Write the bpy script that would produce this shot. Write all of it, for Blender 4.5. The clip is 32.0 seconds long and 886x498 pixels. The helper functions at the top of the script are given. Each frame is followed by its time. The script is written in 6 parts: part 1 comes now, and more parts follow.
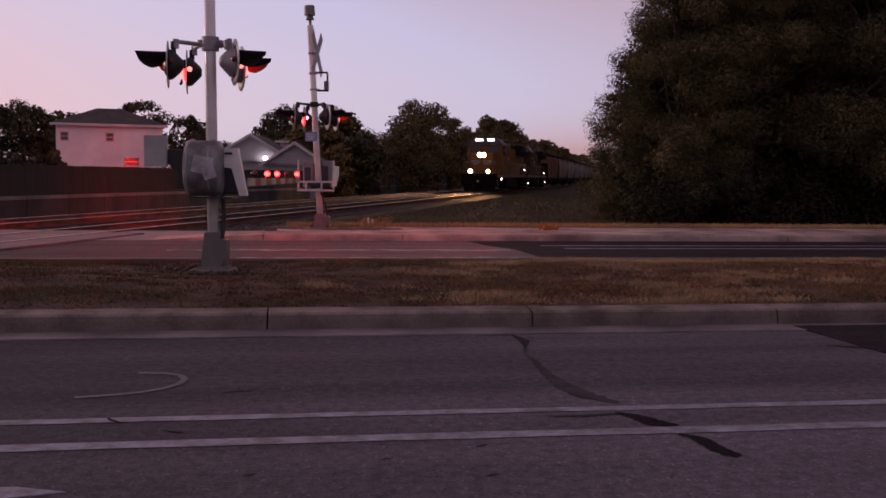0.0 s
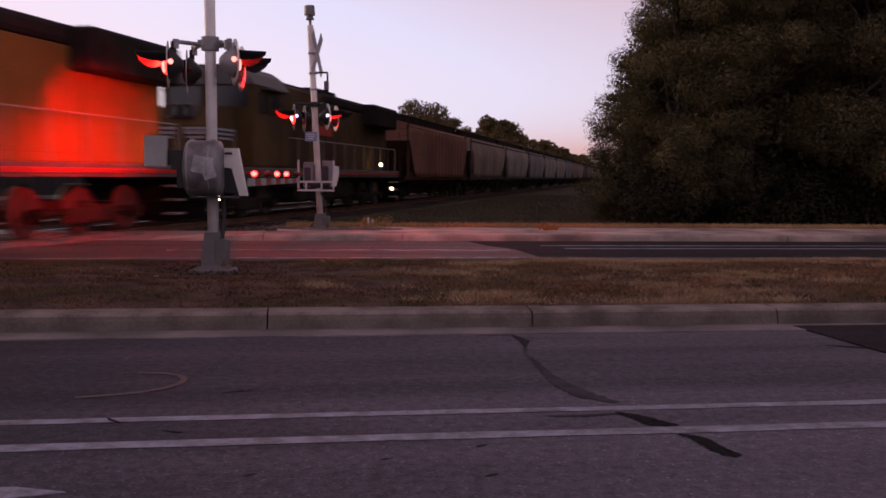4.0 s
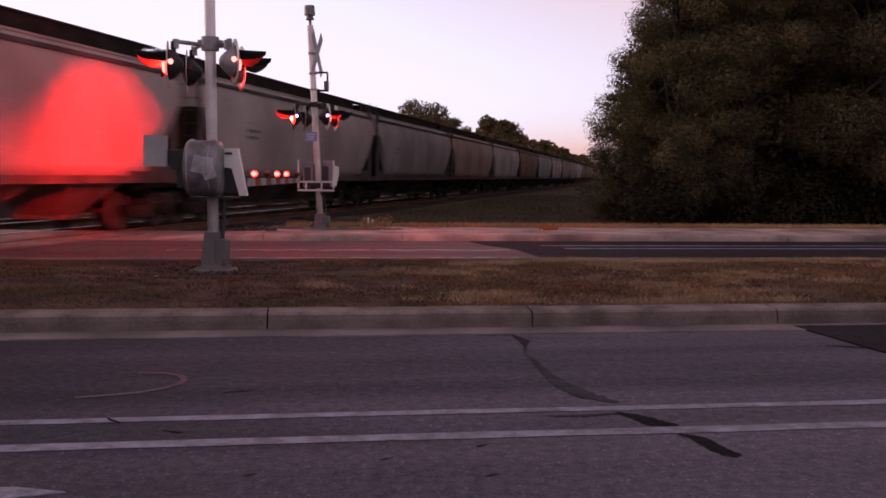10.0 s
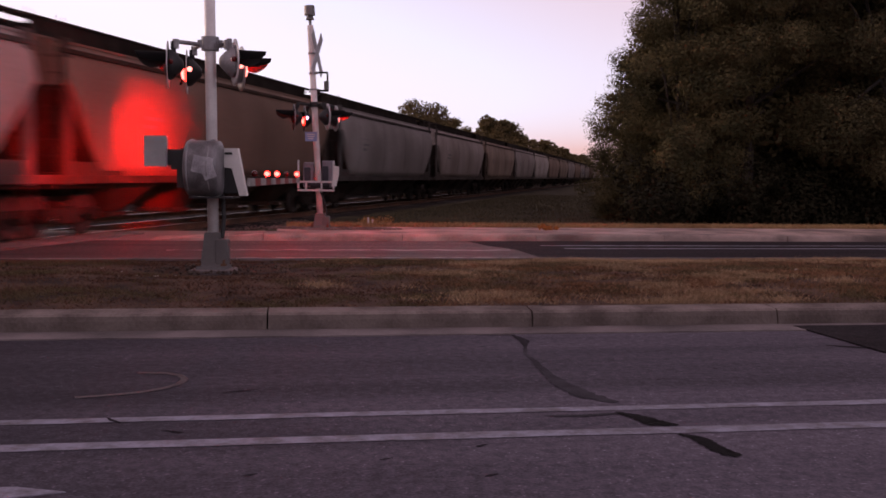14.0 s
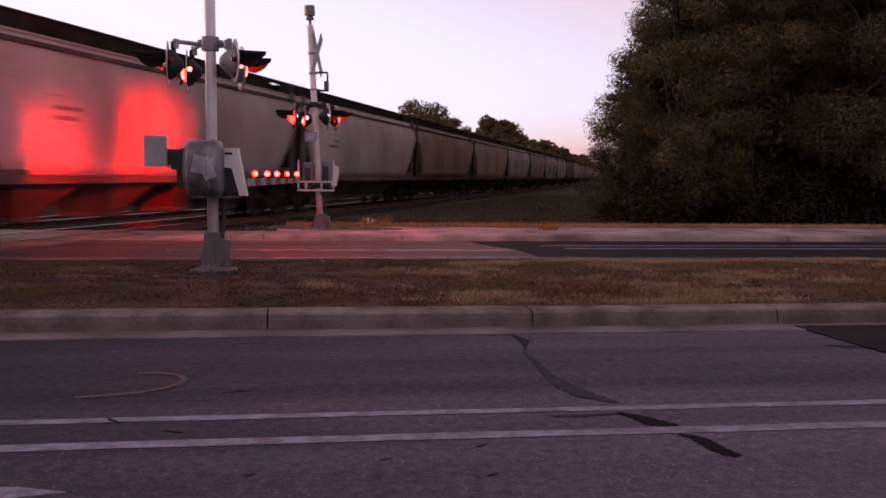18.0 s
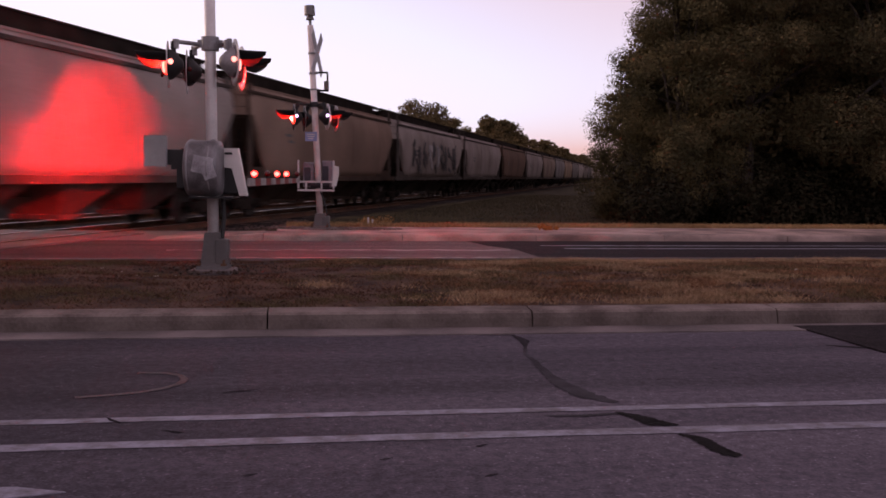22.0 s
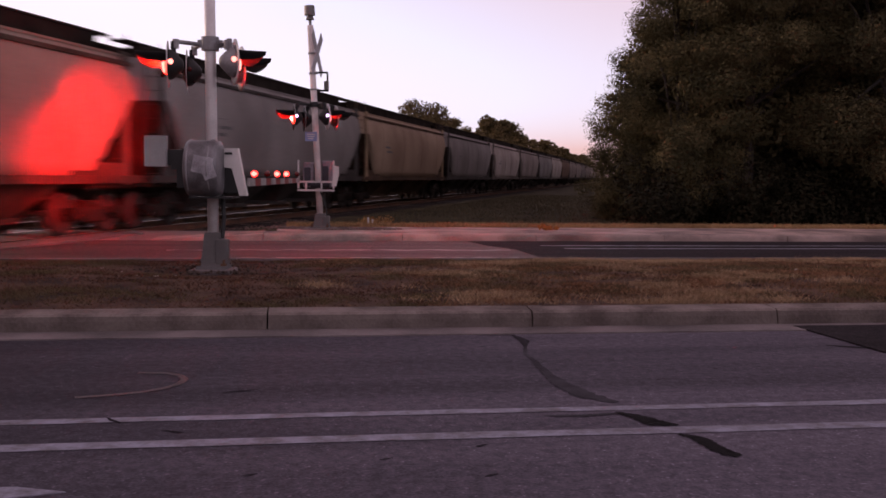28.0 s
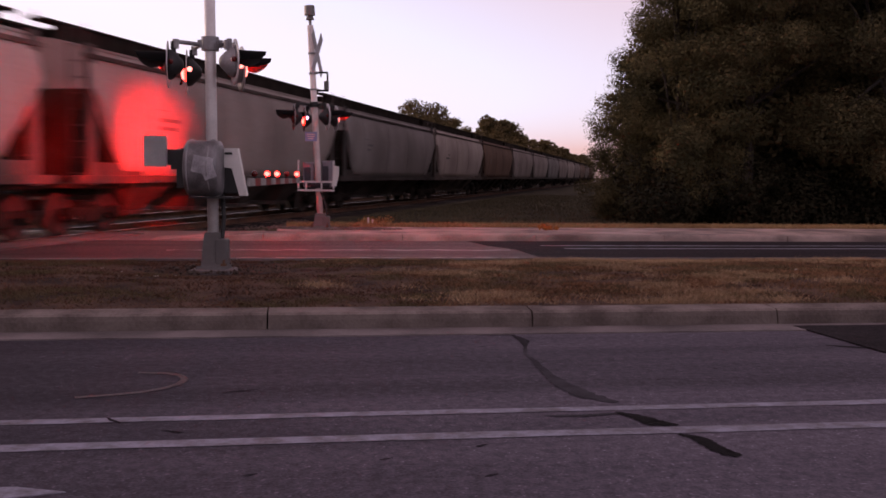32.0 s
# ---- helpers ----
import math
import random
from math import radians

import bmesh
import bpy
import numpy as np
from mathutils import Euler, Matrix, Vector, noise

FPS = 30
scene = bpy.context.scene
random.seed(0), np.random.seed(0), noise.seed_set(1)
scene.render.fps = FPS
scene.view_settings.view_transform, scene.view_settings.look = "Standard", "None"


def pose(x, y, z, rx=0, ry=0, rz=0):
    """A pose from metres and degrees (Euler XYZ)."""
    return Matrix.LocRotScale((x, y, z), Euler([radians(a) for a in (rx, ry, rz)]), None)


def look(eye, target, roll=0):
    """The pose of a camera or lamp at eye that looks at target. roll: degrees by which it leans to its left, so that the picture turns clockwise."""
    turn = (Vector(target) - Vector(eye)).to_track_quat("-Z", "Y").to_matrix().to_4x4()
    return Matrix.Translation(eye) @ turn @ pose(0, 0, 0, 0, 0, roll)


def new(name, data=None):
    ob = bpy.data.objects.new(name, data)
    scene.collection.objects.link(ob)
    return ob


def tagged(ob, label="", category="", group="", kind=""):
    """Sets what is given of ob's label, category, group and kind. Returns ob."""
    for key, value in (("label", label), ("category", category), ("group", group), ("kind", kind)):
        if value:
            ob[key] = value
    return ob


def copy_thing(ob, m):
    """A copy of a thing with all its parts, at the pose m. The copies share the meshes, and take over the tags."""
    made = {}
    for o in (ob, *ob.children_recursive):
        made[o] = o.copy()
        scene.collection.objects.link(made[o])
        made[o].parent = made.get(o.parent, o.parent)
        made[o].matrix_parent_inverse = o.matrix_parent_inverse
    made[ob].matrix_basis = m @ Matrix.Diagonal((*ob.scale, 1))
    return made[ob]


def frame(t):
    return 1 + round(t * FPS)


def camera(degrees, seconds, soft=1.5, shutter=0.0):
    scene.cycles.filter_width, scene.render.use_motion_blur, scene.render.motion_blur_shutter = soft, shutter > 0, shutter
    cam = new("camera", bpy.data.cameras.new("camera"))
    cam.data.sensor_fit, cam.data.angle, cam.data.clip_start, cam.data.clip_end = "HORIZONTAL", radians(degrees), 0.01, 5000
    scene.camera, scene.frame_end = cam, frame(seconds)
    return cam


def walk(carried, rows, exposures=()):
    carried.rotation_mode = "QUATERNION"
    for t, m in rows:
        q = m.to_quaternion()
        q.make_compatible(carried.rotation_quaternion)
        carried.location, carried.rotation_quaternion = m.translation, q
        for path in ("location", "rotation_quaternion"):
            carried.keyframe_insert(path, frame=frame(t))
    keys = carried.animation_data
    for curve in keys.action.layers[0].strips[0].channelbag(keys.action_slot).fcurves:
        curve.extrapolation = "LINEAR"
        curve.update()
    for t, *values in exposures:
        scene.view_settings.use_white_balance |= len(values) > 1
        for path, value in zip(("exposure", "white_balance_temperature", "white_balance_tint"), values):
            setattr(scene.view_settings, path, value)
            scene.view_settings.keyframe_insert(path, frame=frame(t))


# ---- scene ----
import itertools

cam = camera(49.52, 32.0, soft=1.65, shutter=0.7)
EYE = Vector((0, 0, 1.5))
CAMPOSE = look(EYE, (0, 10, 1.5 - 10 * math.tan(radians(4.37))), 0.68)
walk(cam, [(0.0, CAMPOSE), (32.0, CAMPOSE)],
     exposures=[(0.0, -0.60, 6950, 23), (2.4, -0.46, 6950, 21), (3.0, -0.33, 7100, 22), (3.5, -0.23, 7100, 18), (5.5, 0.10, 7150, 14), (7.0, 0.13, 7150, 13), (32.0, 0.13, 7150, 13)])

# ---- light: dusk sky, sun just gone ----
world = bpy.data.worlds.new("dusk_sky")
scene.world = world
world.use_nodes = True
wn, wl = world.node_tree.nodes, world.node_tree.links
wn.clear()
sky = wn.new("ShaderNodeTexSky")
sky.sky_type = "NISHITA"
sky.sun_disc = False
sky.sun_elevation = radians(3.0)
sky.sun_rotation = radians(295)
sky.air_density, sky.dust_density, sky.ozone_density = 1.0, 1.0, 2.0
grey = wn.new("ShaderNodeRGBToBW")
gain = wn.new("ShaderNodeMath")
gain.operation = "MULTIPLY"
gain.inputs[1].default_value = 0.25
dusk = wn.new("ShaderNodeValToRGB")
stops = ((0.0, (0.28, 0.19, 0.22)), (0.25, (0.73, 0.53, 0.63)), (0.36, (0.83, 0.82, 1.13)), (0.46, (0.94, 0.87, 1.13)), (0.58, (1.05, 0.86, 1.06)), (0.72, (1.08, 0.79, 0.97)), (0.95, (1.0, 0.70, 0.83)))
while len(dusk.color_ramp.elements) < len(stops):
    dusk.color_ramp.elements.new(0.5)
for el, (pos_, c_) in zip(dusk.color_ramp.elements, stops):
    el.position, el.color = pos_, (*c_, 1)
bg = wn.new("ShaderNodeBackground")
bg.inputs["Strength"].default_value = 1.0
wout = wn.new("ShaderNodeOutputWorld")
wl.new(sky.outputs[0], grey.inputs[0])
wl.new(grey.outputs[0], gain.inputs[0])
wl.new(gain.outputs[0], dusk.inputs[0])
# a share of the sky's own hue: bluer overhead, warmer low down
hue = wn.new("ShaderNodeMix")
hue.data_type, hue.blend_type = "RGBA", "DIVIDE"
hue.inputs["Factor"].default_value = 1.0
wl.new(sky.outputs[0], hue.inputs["A"])
wl.new(grey.outputs[0], hue.inputs["B"])
tinted = wn.new("ShaderNodeMix")
tinted.data_type, tinted.blend_type = "RGBA", "MULTIPLY"
tinted.inputs["Factor"].default_value = 0.14
wl.new(dusk.outputs[0], tinted.inputs["A"])
wl.new(hue.outputs["Result"], tinted.inputs["B"])
wl.new(tinted.outputs["Result"], bg.inputs["Color"])
wl.new(bg.outputs[0], wout.inputs[0])

sun = new("sun", bpy.data.lights.new("sun", "SUN"))
sun.data.energy, sun.data.angle, sun.data.color = 1.9, radians(20), (1.0, 0.72, 0.58)
sun.matrix_world = look((-36.2, 16.9, 7.5), (0, 0, 0))

# ---- plan: road frame and track frame ----
PHI, TH = radians(8.3), radians(11.34)
CP, SP, CT, ST = math.cos(PHI), math.sin(PHI), math.cos(TH), math.sin(TH)
RAIL_Z = 0.11
TRACK = (12.9, 17.05)
SPEED = 19.3


def rd(a, b, z=0.0):
    """Road frame: a along the road, b across it."""
    return Vector((a * CP - b * SP, a * SP + b * CP, z))


def tk(s, d, z=0.0):
    """Track frame: s along the track, d away from the eye."""
    return Vector((-d * CT + s * ST, d * ST + s * CT, z))


# ---- materials ----
MATS = {}


def mat(name, col, rough=0.6, metal=0.0, var=0.25, scale=6.0, bump=0.15, col2=None, fine=60.0, spec=0.5, rnd=0.0):
    if name in MATS:
        return MATS[name]
    m = bpy.data.materials.new(name)
    m.use_nodes = True
    n, l = m.node_tree.nodes, m.node_tree.links
    b = n["Principled BSDF"]
    b.inputs["Metallic"].default_value = metal
    b.inputs["Specular IOR Level"].default_value = spec
    tc = n.new("ShaderNodeTexCoord")
    big = n.new("ShaderNodeTexNoise")
    big.inputs["Scale"].default_value, big.inputs["Detail"].default_value = scale / 6, 6
    small = n.new("ShaderNodeTexNoise")
    small.inputs["Scale"].default_value, small.inputs["Detail"].default_value = fine, 4
    l.new(tc.outputs["Object"], big.inputs["Vector"])
    l.new(tc.outputs["Object"], small.inputs["Vector"])
    add = n.new("ShaderNodeMath")
    add.operation = "MULTIPLY_ADD"
    add.inputs[1].default_value = 0.35
    l.new(small.outputs[0], add.inputs[0])
    l.new(big.outputs[0], add.inputs[2])
    ramp = n.new("ShaderNodeValToRGB")
    c2 = col2 or tuple(c * (1 - var * 1.6) for c in col)
    c1 = tuple(min(1, c * (1 + var * 0.6)) for c in col)
    ramp.color_ramp.elements[0].position, ramp.color_ramp.elements[0].color = 0.5, (*c2, 1)
    ramp.color_ramp.elements[1].position, ramp.color_ramp.elements[1].color = 0.86, (*c1, 1)
    l.new(add.outputs[0], ramp.inputs[0])
    out = ramp.outputs[0]
    if rnd:
        info = n.new("ShaderNodeObjectInfo")
        mr = n.new("ShaderNodeMapRange")
        mr.inputs["To Min"].default_value, mr.inputs["To Max"].default_value = 1 - rnd, 1 + rnd
        l.new(info.outputs["Random"], mr.inputs["Value"])
        hsv = n.new("ShaderNodeHueSaturation")
        l.new(mr.outputs[0], hsv.inputs["Value"])
        l.new(out, hsv.inputs["Color"])
        out = hsv.outputs[0]
    l.new(out, b.inputs["Base Color"])
    rr = n.new("ShaderNodeMapRange")
    rr.inputs["To Min"].default_value, rr.inputs["To Max"].default_value = max(0.03, rough - 0.12), min(1, rough + 0.12)
    l.new(big.outputs[0], rr.inputs["Value"])
    l.new(rr.outputs[0], b.inputs["Roughness"])
    if bump:
        bp = n.new("ShaderNodeBump")
        bp.inputs["Strength"].default_value, bp.inputs["Distance"].default_value = bump, 0.01
        l.new(small.outputs[0], bp.inputs["Height"])
        l.new(bp.outputs[0], b.inputs["Normal"])
    MATS[name] = m
    return m


def glow(name, col, strength):
    if name in MATS:
        return MATS[name]
    m = bpy.data.materials.new(name)
    m.use_nodes = True
    n, l = m.node_tree.nodes, m.node_tree.links
    n.clear()
    e = n.new("ShaderNodeEmission")
    e.inputs[0].default_value, e.inputs[1].default_value = (*col, 1), strength
    o = n.new("ShaderNodeOutputMaterial")
    l.new(e.outputs[0], o.inputs[0])
    MATS[name] = m
    return m


def leafmat(name, col, col2, rough=0.85, grain=0.6, patch=0.6, lo=0.35, hi=1.0):
    """Foliage: each leaf clump takes its own tone."""
    m = bpy.data.materials.new(name)
    m.use_nodes = True
    n, l = m.node_tree.nodes, m.node_tree.links
    b = n["Principled BSDF"]
    b.inputs["Roughness"].default_value = rough
    b.inputs["Specular IOR Level"].default_value = 0.1
    g = n.new("ShaderNodeNewGeometry")
    tc = n.new("ShaderNodeTexCoord")
    nz = n.new("ShaderNodeTexNoise")
    nz.inputs["Scale"].default_value = patch
    l.new(tc.outputs["Object"], nz.inputs["Vector"])
    mx = n.new("ShaderNodeMath")
    mx.operation = "MULTIPLY_ADD"
    mx.inputs[1].default_value = grain
    l.new(g.outputs["Random Per Island"], mx.inputs[0])
    l.new(nz.outputs[0], mx.inputs[2])
    r = n.new("ShaderNodeValToRGB")
    r.color_ramp.elements[0].position, r.color_ramp.elements[0].color = lo, (*col2, 1)
    r.color_ramp.elements[1].position, r.color_ramp.elements[1].color = hi, (*col, 1)
    l.new(mx.outputs[0], r.inputs[0])
    l.new(r.outputs[0], b.inputs["Base Color"])
    return m


def asphalt(name, col, dark, light, spec=0.15):
    """Road surface: stone speckle, mottling and bands worn along the road."""
    m = bpy.data.materials.new(name)
    m.use_nodes = True
    n, l = m.node_tree.nodes, m.node_tree.links
    b = n["Principled BSDF"]
    b.inputs["Roughness"].default_value = 0.88
    b.inputs["Specular IOR Level"].default_value = spec
    tc = n.new("ShaderNodeTexCoord")
    turn_ = n.new("ShaderNodeMapping")
    turn_.inputs["Rotation"].default_value = (0, 0, -radians(8.3))
    l.new(tc.outputs["Object"], turn_.inputs[0])
    band = n.new("ShaderNodeMapping")
    band.inputs["Scale"].default_value = (0.12, 1.1, 1)
    l.new(turn_.outputs[0], band.inputs[0])

    def tex(src, sc, det=5):
        t_ = n.new("ShaderNodeTexNoise")
        t_.inputs["Scale"].default_value, t_.inputs["Detail"].default_value = sc, det
        l.new(src, t_.inputs["Vector"])
        return t_.outputs[0]

    def ramp(src, p0, c0, p1, c1):
        r_ = n.new("ShaderNodeValToRGB")
        r_.color_ramp.elements[0].position, r_.color_ramp.elements[0].color = p0, (*c0, 1)
        r_.color_ramp.elements[1].position, r_.color_ramp.elements[1].color = p1, (*c1, 1)
        l.new(src, r_.inputs[0])
        return r_.outputs[0]

    def mul(a_, b_):
        x_ = n.new("ShaderNodeMix")
        x_.data_type, x_.blend_type = "RGBA", "MULTIPLY"
        x_.inputs["Factor"].default_value = 1.0
        l.new(a_, x_.inputs["A"])
        l.new(b_, x_.inputs["B"])
        return x_.outputs["Result"]
    fine_ = tex(tc.outputs["Object"], 52, 4)
    mid_ = tex(tc.outputs["Object"], 14, 6)
    c_ = ramp(fine_, 0.35, tuple(x * dark for x in col), 0.68, tuple(x * light for x in col))
    c_ = mul(c_, ramp(mid_, 0.33, (0.72, 0.72, 0.72), 0.66, (1.22, 1.2, 1.2)))
    c_ = mul(c_, ramp(tex(band.outputs[0], 1.4, 4), 0.36, (0.74, 0.73, 0.75), 0.62, (1.12, 1.1, 1.1)))
    # worn lane: a dark tyre line and a smoother, darker strip towards the kerb
    sep = n.new("ShaderNodeSeparateXYZ")
    l.new(turn_.outputs[0], sep.inputs[0])
    lane = n.new("ShaderNodeMath")
    lane.operation = "MULTIPLY_ADD"
    lane.inputs[1].default_value = 0.3
    l.new(tex(band.outputs[0], 3.0, 5), lane.inputs[0])
    l.new(sep.outputs["Y"], lane.inputs[2])
    unit = n.new("ShaderNodeMath")
    unit.operation = "MULTIPLY"
    unit.inputs[1].default_value = 0.05
    l.new(lane.outputs[0], unit.inputs[0])
    wear = n.new("ShaderNodeValToRGB")
    wear_stops = ((6.5, 1.06), (6.78, 0.70), (7.2, 0.84), (8.6, 0.92), (9.2, 1.0))
    while len(wear.color_ramp.elements) < len(wear_stops):
        wear.color_ramp.elements.new(0.5)
    for el_, (b_, v_) in zip(wear.color_ramp.elements, wear_stops):
        el_.position, el_.color = b_ * 0.05, (v_, v_, v_, 1)
    l.new(unit.outputs[0], wear.inputs[0])
    c_ = mul(c_, wear.outputs[0])
    # dimmer light at the crossing end painted into the colour, edge broken by noise
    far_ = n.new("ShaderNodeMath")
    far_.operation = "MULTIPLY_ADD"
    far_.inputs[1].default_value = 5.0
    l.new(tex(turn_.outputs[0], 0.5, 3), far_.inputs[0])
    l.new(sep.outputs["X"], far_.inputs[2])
    dim_ = n.new("ShaderNodeMapRange")
    dim_.inputs["From Min"].default_value, dim_.inputs["From Max"].default_value = -0.8, 4.6
    dim_.inputs["To Min"].default_value, dim_.inputs["To Max"].default_value = 0.50, 1.09
    l.new(far_.outputs[0], dim_.inputs["Value"])
    c_ = mul(c_, dim_.outputs[0])
    # pale stones in the surface
    vo = n.new("ShaderNodeTexVoronoi")
    vo.inputs["Scale"].default_value = 70
    l.new(tc.outputs["Object"], vo.inputs["Vector"])
    c_ = mul(c_, ramp(vo.outputs["Color"], 0.84, (1, 1, 1), 0.94, (2.0, 2.0, 2.0)))
    l.new(c_, b.inputs["Base Color"])
    bp = n.new("ShaderNodeBump")
    bp.inputs["Strength"].default_value, bp.inputs["Distance"].default_value = 0.6, 0.008
    l.new(fine_, bp.inputs["Height"])
    l.new(bp.outputs[0], b.inputs["Normal"])
    MATS[name] = m
    return m


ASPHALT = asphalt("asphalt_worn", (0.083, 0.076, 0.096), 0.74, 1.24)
ASPHALT_NEW = asphalt("asphalt_fresh", (0.026, 0.023, 0.025), 0.6, 1.4, 0.05)
TAR_OLD = mat("old_tar_seal", (0.056, 0.053, 0.062), 0.95, var=0.3, scale=20, bump=0.5, spec=0.05)
TAR = mat("tar_seal", (0.016, 0.015, 0.016), 0.95, var=0.3, scale=20, bump=0.5, spec=0.05)
CONCRETE = mat("kerb_concrete", (0.155, 0.131, 0.130), 0.85, var=0.35, scale=9, bump=0.6, fine=50)
# kerb face: dirt mottling, with its shade painted in as a darker tone
KERB_FACE = mat("kerb_dirty_shaded_face", (0.132, 0.110, 0.100), 0.9, var=0.25, scale=16, bump=0.7, fine=34, spec=0.2, col2=(0.078, 0.062, 0.056))
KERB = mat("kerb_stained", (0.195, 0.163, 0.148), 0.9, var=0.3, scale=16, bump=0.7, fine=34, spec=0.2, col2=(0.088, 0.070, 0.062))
CONC_PALE = mat("pale_concrete", (0.37, 0.272, 0.240), 0.85, var=0.45, scale=6, bump=0.4, fine=70)
PAINT_W = mat("road_paint", (0.215, 0.218, 0.278), 0.75, var=0.35, scale=40, bump=0.5, fine=34, col2=(0.098, 0.090, 0.104))
# worn arrow paint; its red tint is signal light put into the colour
PAINT_DIM = mat("worn_paint_red_tint", (0.036, 0.018, 0.020), 0.40, var=0.35, scale=30, bump=0.3, fine=90, spec=0.3)
SOIL = mat("dry_turf_soil", (0.086, 0.054, 0.040), 0.95, var=0.6, scale=11, bump=1.0, fine=24, spec=0.1, col2=(0.026, 0.018, 0.015))
EARTH = mat("rough_earth", (0.050, 0.043, 0.026), 0.95, var=0.45, scale=2, bump=0.8, fine=30, spec=0.05)
BALLAST = mat("ballast", (0.033, 0.027, 0.025), 0.9, var=0.5, scale=10, bump=1.0, fine=30, spec=0.05)
STEEL = mat("galvanised_steel", (0.68, 0.65, 0.64), 0.34, 0.1, var=0.2, scale=10, bump=0.1)
ALU = mat("painted_aluminium", (0.115, 0.108, 0.108), 0.5, 0.2, var=0.2, scale=8, bump=0.1)
RAILTOP = mat("polished_rail", (0.36, 0.33, 0.31), 0.34, 1.0, var=0.2, scale=4, bump=0.05)
RUST = mat("rusty_steel", (0.12, 0.058, 0.032), 0.8, 0.2, var=0.4, scale=8, bump=0.5)
TIE = mat("creosoted_timber", (0.05, 0.038, 0.03), 0.9, var=0.4, scale=12, bump=0.6, rnd=0.25)
BLACK = mat("matt_black_paint", (0.012, 0.012, 0.013), 0.6, var=0.3, scale=8, bump=0.1)
VISOR_IN = mat("visor_inside", (0.06, 0.055, 0.055), 0.8, var=0.1, bump=0.0, spec=0.1)
VISOR = mat("flat_black_visor", (0.0035, 0.0035, 0.0035), 0.9, var=0.2, bump=0.0, spec=0.1)
WHITE = mat("white_paint", (0.62, 0.60, 0.58), 0.5, var=0.15, scale=10, bump=0.1)
DISC_BACK = mat("bare_disc_back", (0.62, 0.60, 0.60), 0.5, 0.2, var=0.2, scale=14, bump=0.1)
SILVER = mat("silver_case", (0.29, 0.28, 0.29), 0.5, 0.3, var=0.3, scale=14, bump=0.15)
BARK = mat("bark", (0.035, 0.027, 0.022), 0.9, var=0.4, scale=12, bump=0.9)
GRIME = mat("grimy_underframe", (0.026, 0.021, 0.018), 0.95, 0.0, var=0.4, scale=8, bump=0.4, spec=0.03)
WHEEL = mat("wheel_steel", (0.03, 0.022, 0.018), 0.8, 0.1, var=0.3, scale=8, bump=0.2)
RED_DARK = mat("unlit_red_lens", (0.10, 0.006, 0.006), 0.2, var=0.1)


# ---- mesh tools ----
def box(bm, size, at=(0, 0, 0), rot=None, bev=0.0, m=0, seg=2):
    r = bmesh.ops.create_cube(bm, size=1.0)
    vs = r["verts"]
    mt = Matrix.Translation(at) @ (rot if rot else Matrix.Identity(4)) @ Matrix.Diagonal((*size, 1))
    bmesh.ops.transform(bm, matrix=mt, verts=vs)
    fs = list({f for v in vs for f in v.link_faces})
    for f in fs:
        f.material_index = m
    if bev:
        es = list({e for v in vs for e in v.link_edges})
        bmesh.ops.bevel(bm, geom=es, offset=bev, segments=seg, affect="EDGES", profile=0.5)
    return vs


def rod(bm, p, q, r, r2=None, n=10, m=0):
    p, q = Vector(p), Vector(q)
    d = q - p
    res = bmesh.ops.create_cone(bm, cap_ends=True, segments=n, radius1=r, radius2=r if r2 is None else r2, depth=d.length)
    mt = Matrix.Translation((p + q) / 2) @ d.to_track_quat("Z", "Y").to_matrix().to_4x4()
    bmesh.ops.transform(bm, matrix=mt, verts=res["verts"])
    for f in {f for v in res["verts"] for f in v.link_faces}:
        f.material_index = m
    return res["verts"]


def lathe(bm, prof, n=20, axis="X", m=0, arc=(0.0, 360.0)):
    """Profile of (along, radius) turned about an axis."""
    full = arc[1] - arc[0] >= 359.9
    k = n if full else n + 1
    rings = []
    for (t, r) in prof:
        ring = []
        for i in range(k):
            a = radians(arc[0] + (arc[1] - arc[0]) * i / n)
            c, s = r * math.cos(a), r * math.sin(a)
            co = (t, c, s) if axis == "X" else (c, s, t)
            ring.append(bm.verts.new(co))
        rings.append(ring)
    for r0, r1 in zip(rings, rings[1:]):
        for i in range(n):
            j = (i + 1) % k
            f = bm.faces.new((r0[i], r0[j], r1[j], r1[i]))
            f.material_index, f.smooth = m, True
    return rings


def prism(bm, poly, z0, z1, m=0):
    lo = [bm.verts.new((p[0], p[1], z0)) for p in poly]
    hi = [bm.verts.new((p[0], p[1], z1)) for p in poly]
    fs = [bm.faces.new(hi), bm.faces.new(lo[::-1])]
    for i in range(len(poly)):
        j = (i + 1) % len(poly)
        fs.append(bm.faces.new((lo[i], lo[j], hi[j], hi[i])))
    for f in fs:
        f.material_index = m
    return fs


def meshed(name, bm, mats, smooth=False):
    bmesh.ops.recalc_face_normals(bm, faces=bm.faces[:])
    me = bpy.data.meshes.new(name)
    bm.to_mesh(me)
    bm.free()
    for x in mats if isinstance(mats, (list, tuple)) else [mats]:
        me.materials.append(x)
    if smooth:
        for p in me.polygons:
            p.use_smooth = True
    return me


def part(name, bm, mats, parent=None, label="", at=None, smooth=False):
    ob = new(name, meshed(name, bm, mats, smooth))
    if parent is not None:
        ob.parent = parent
    if at is not None:
        ob.matrix_basis = at
    if label:
        ob["label"] = label
    return ob


def bmn():
    return bmesh.new()


def empty(name, m=None):
    ob = new(name)
    ob.empty_display_size = 0.2
    if m is not None:
        ob.matrix_basis = m
    return ob


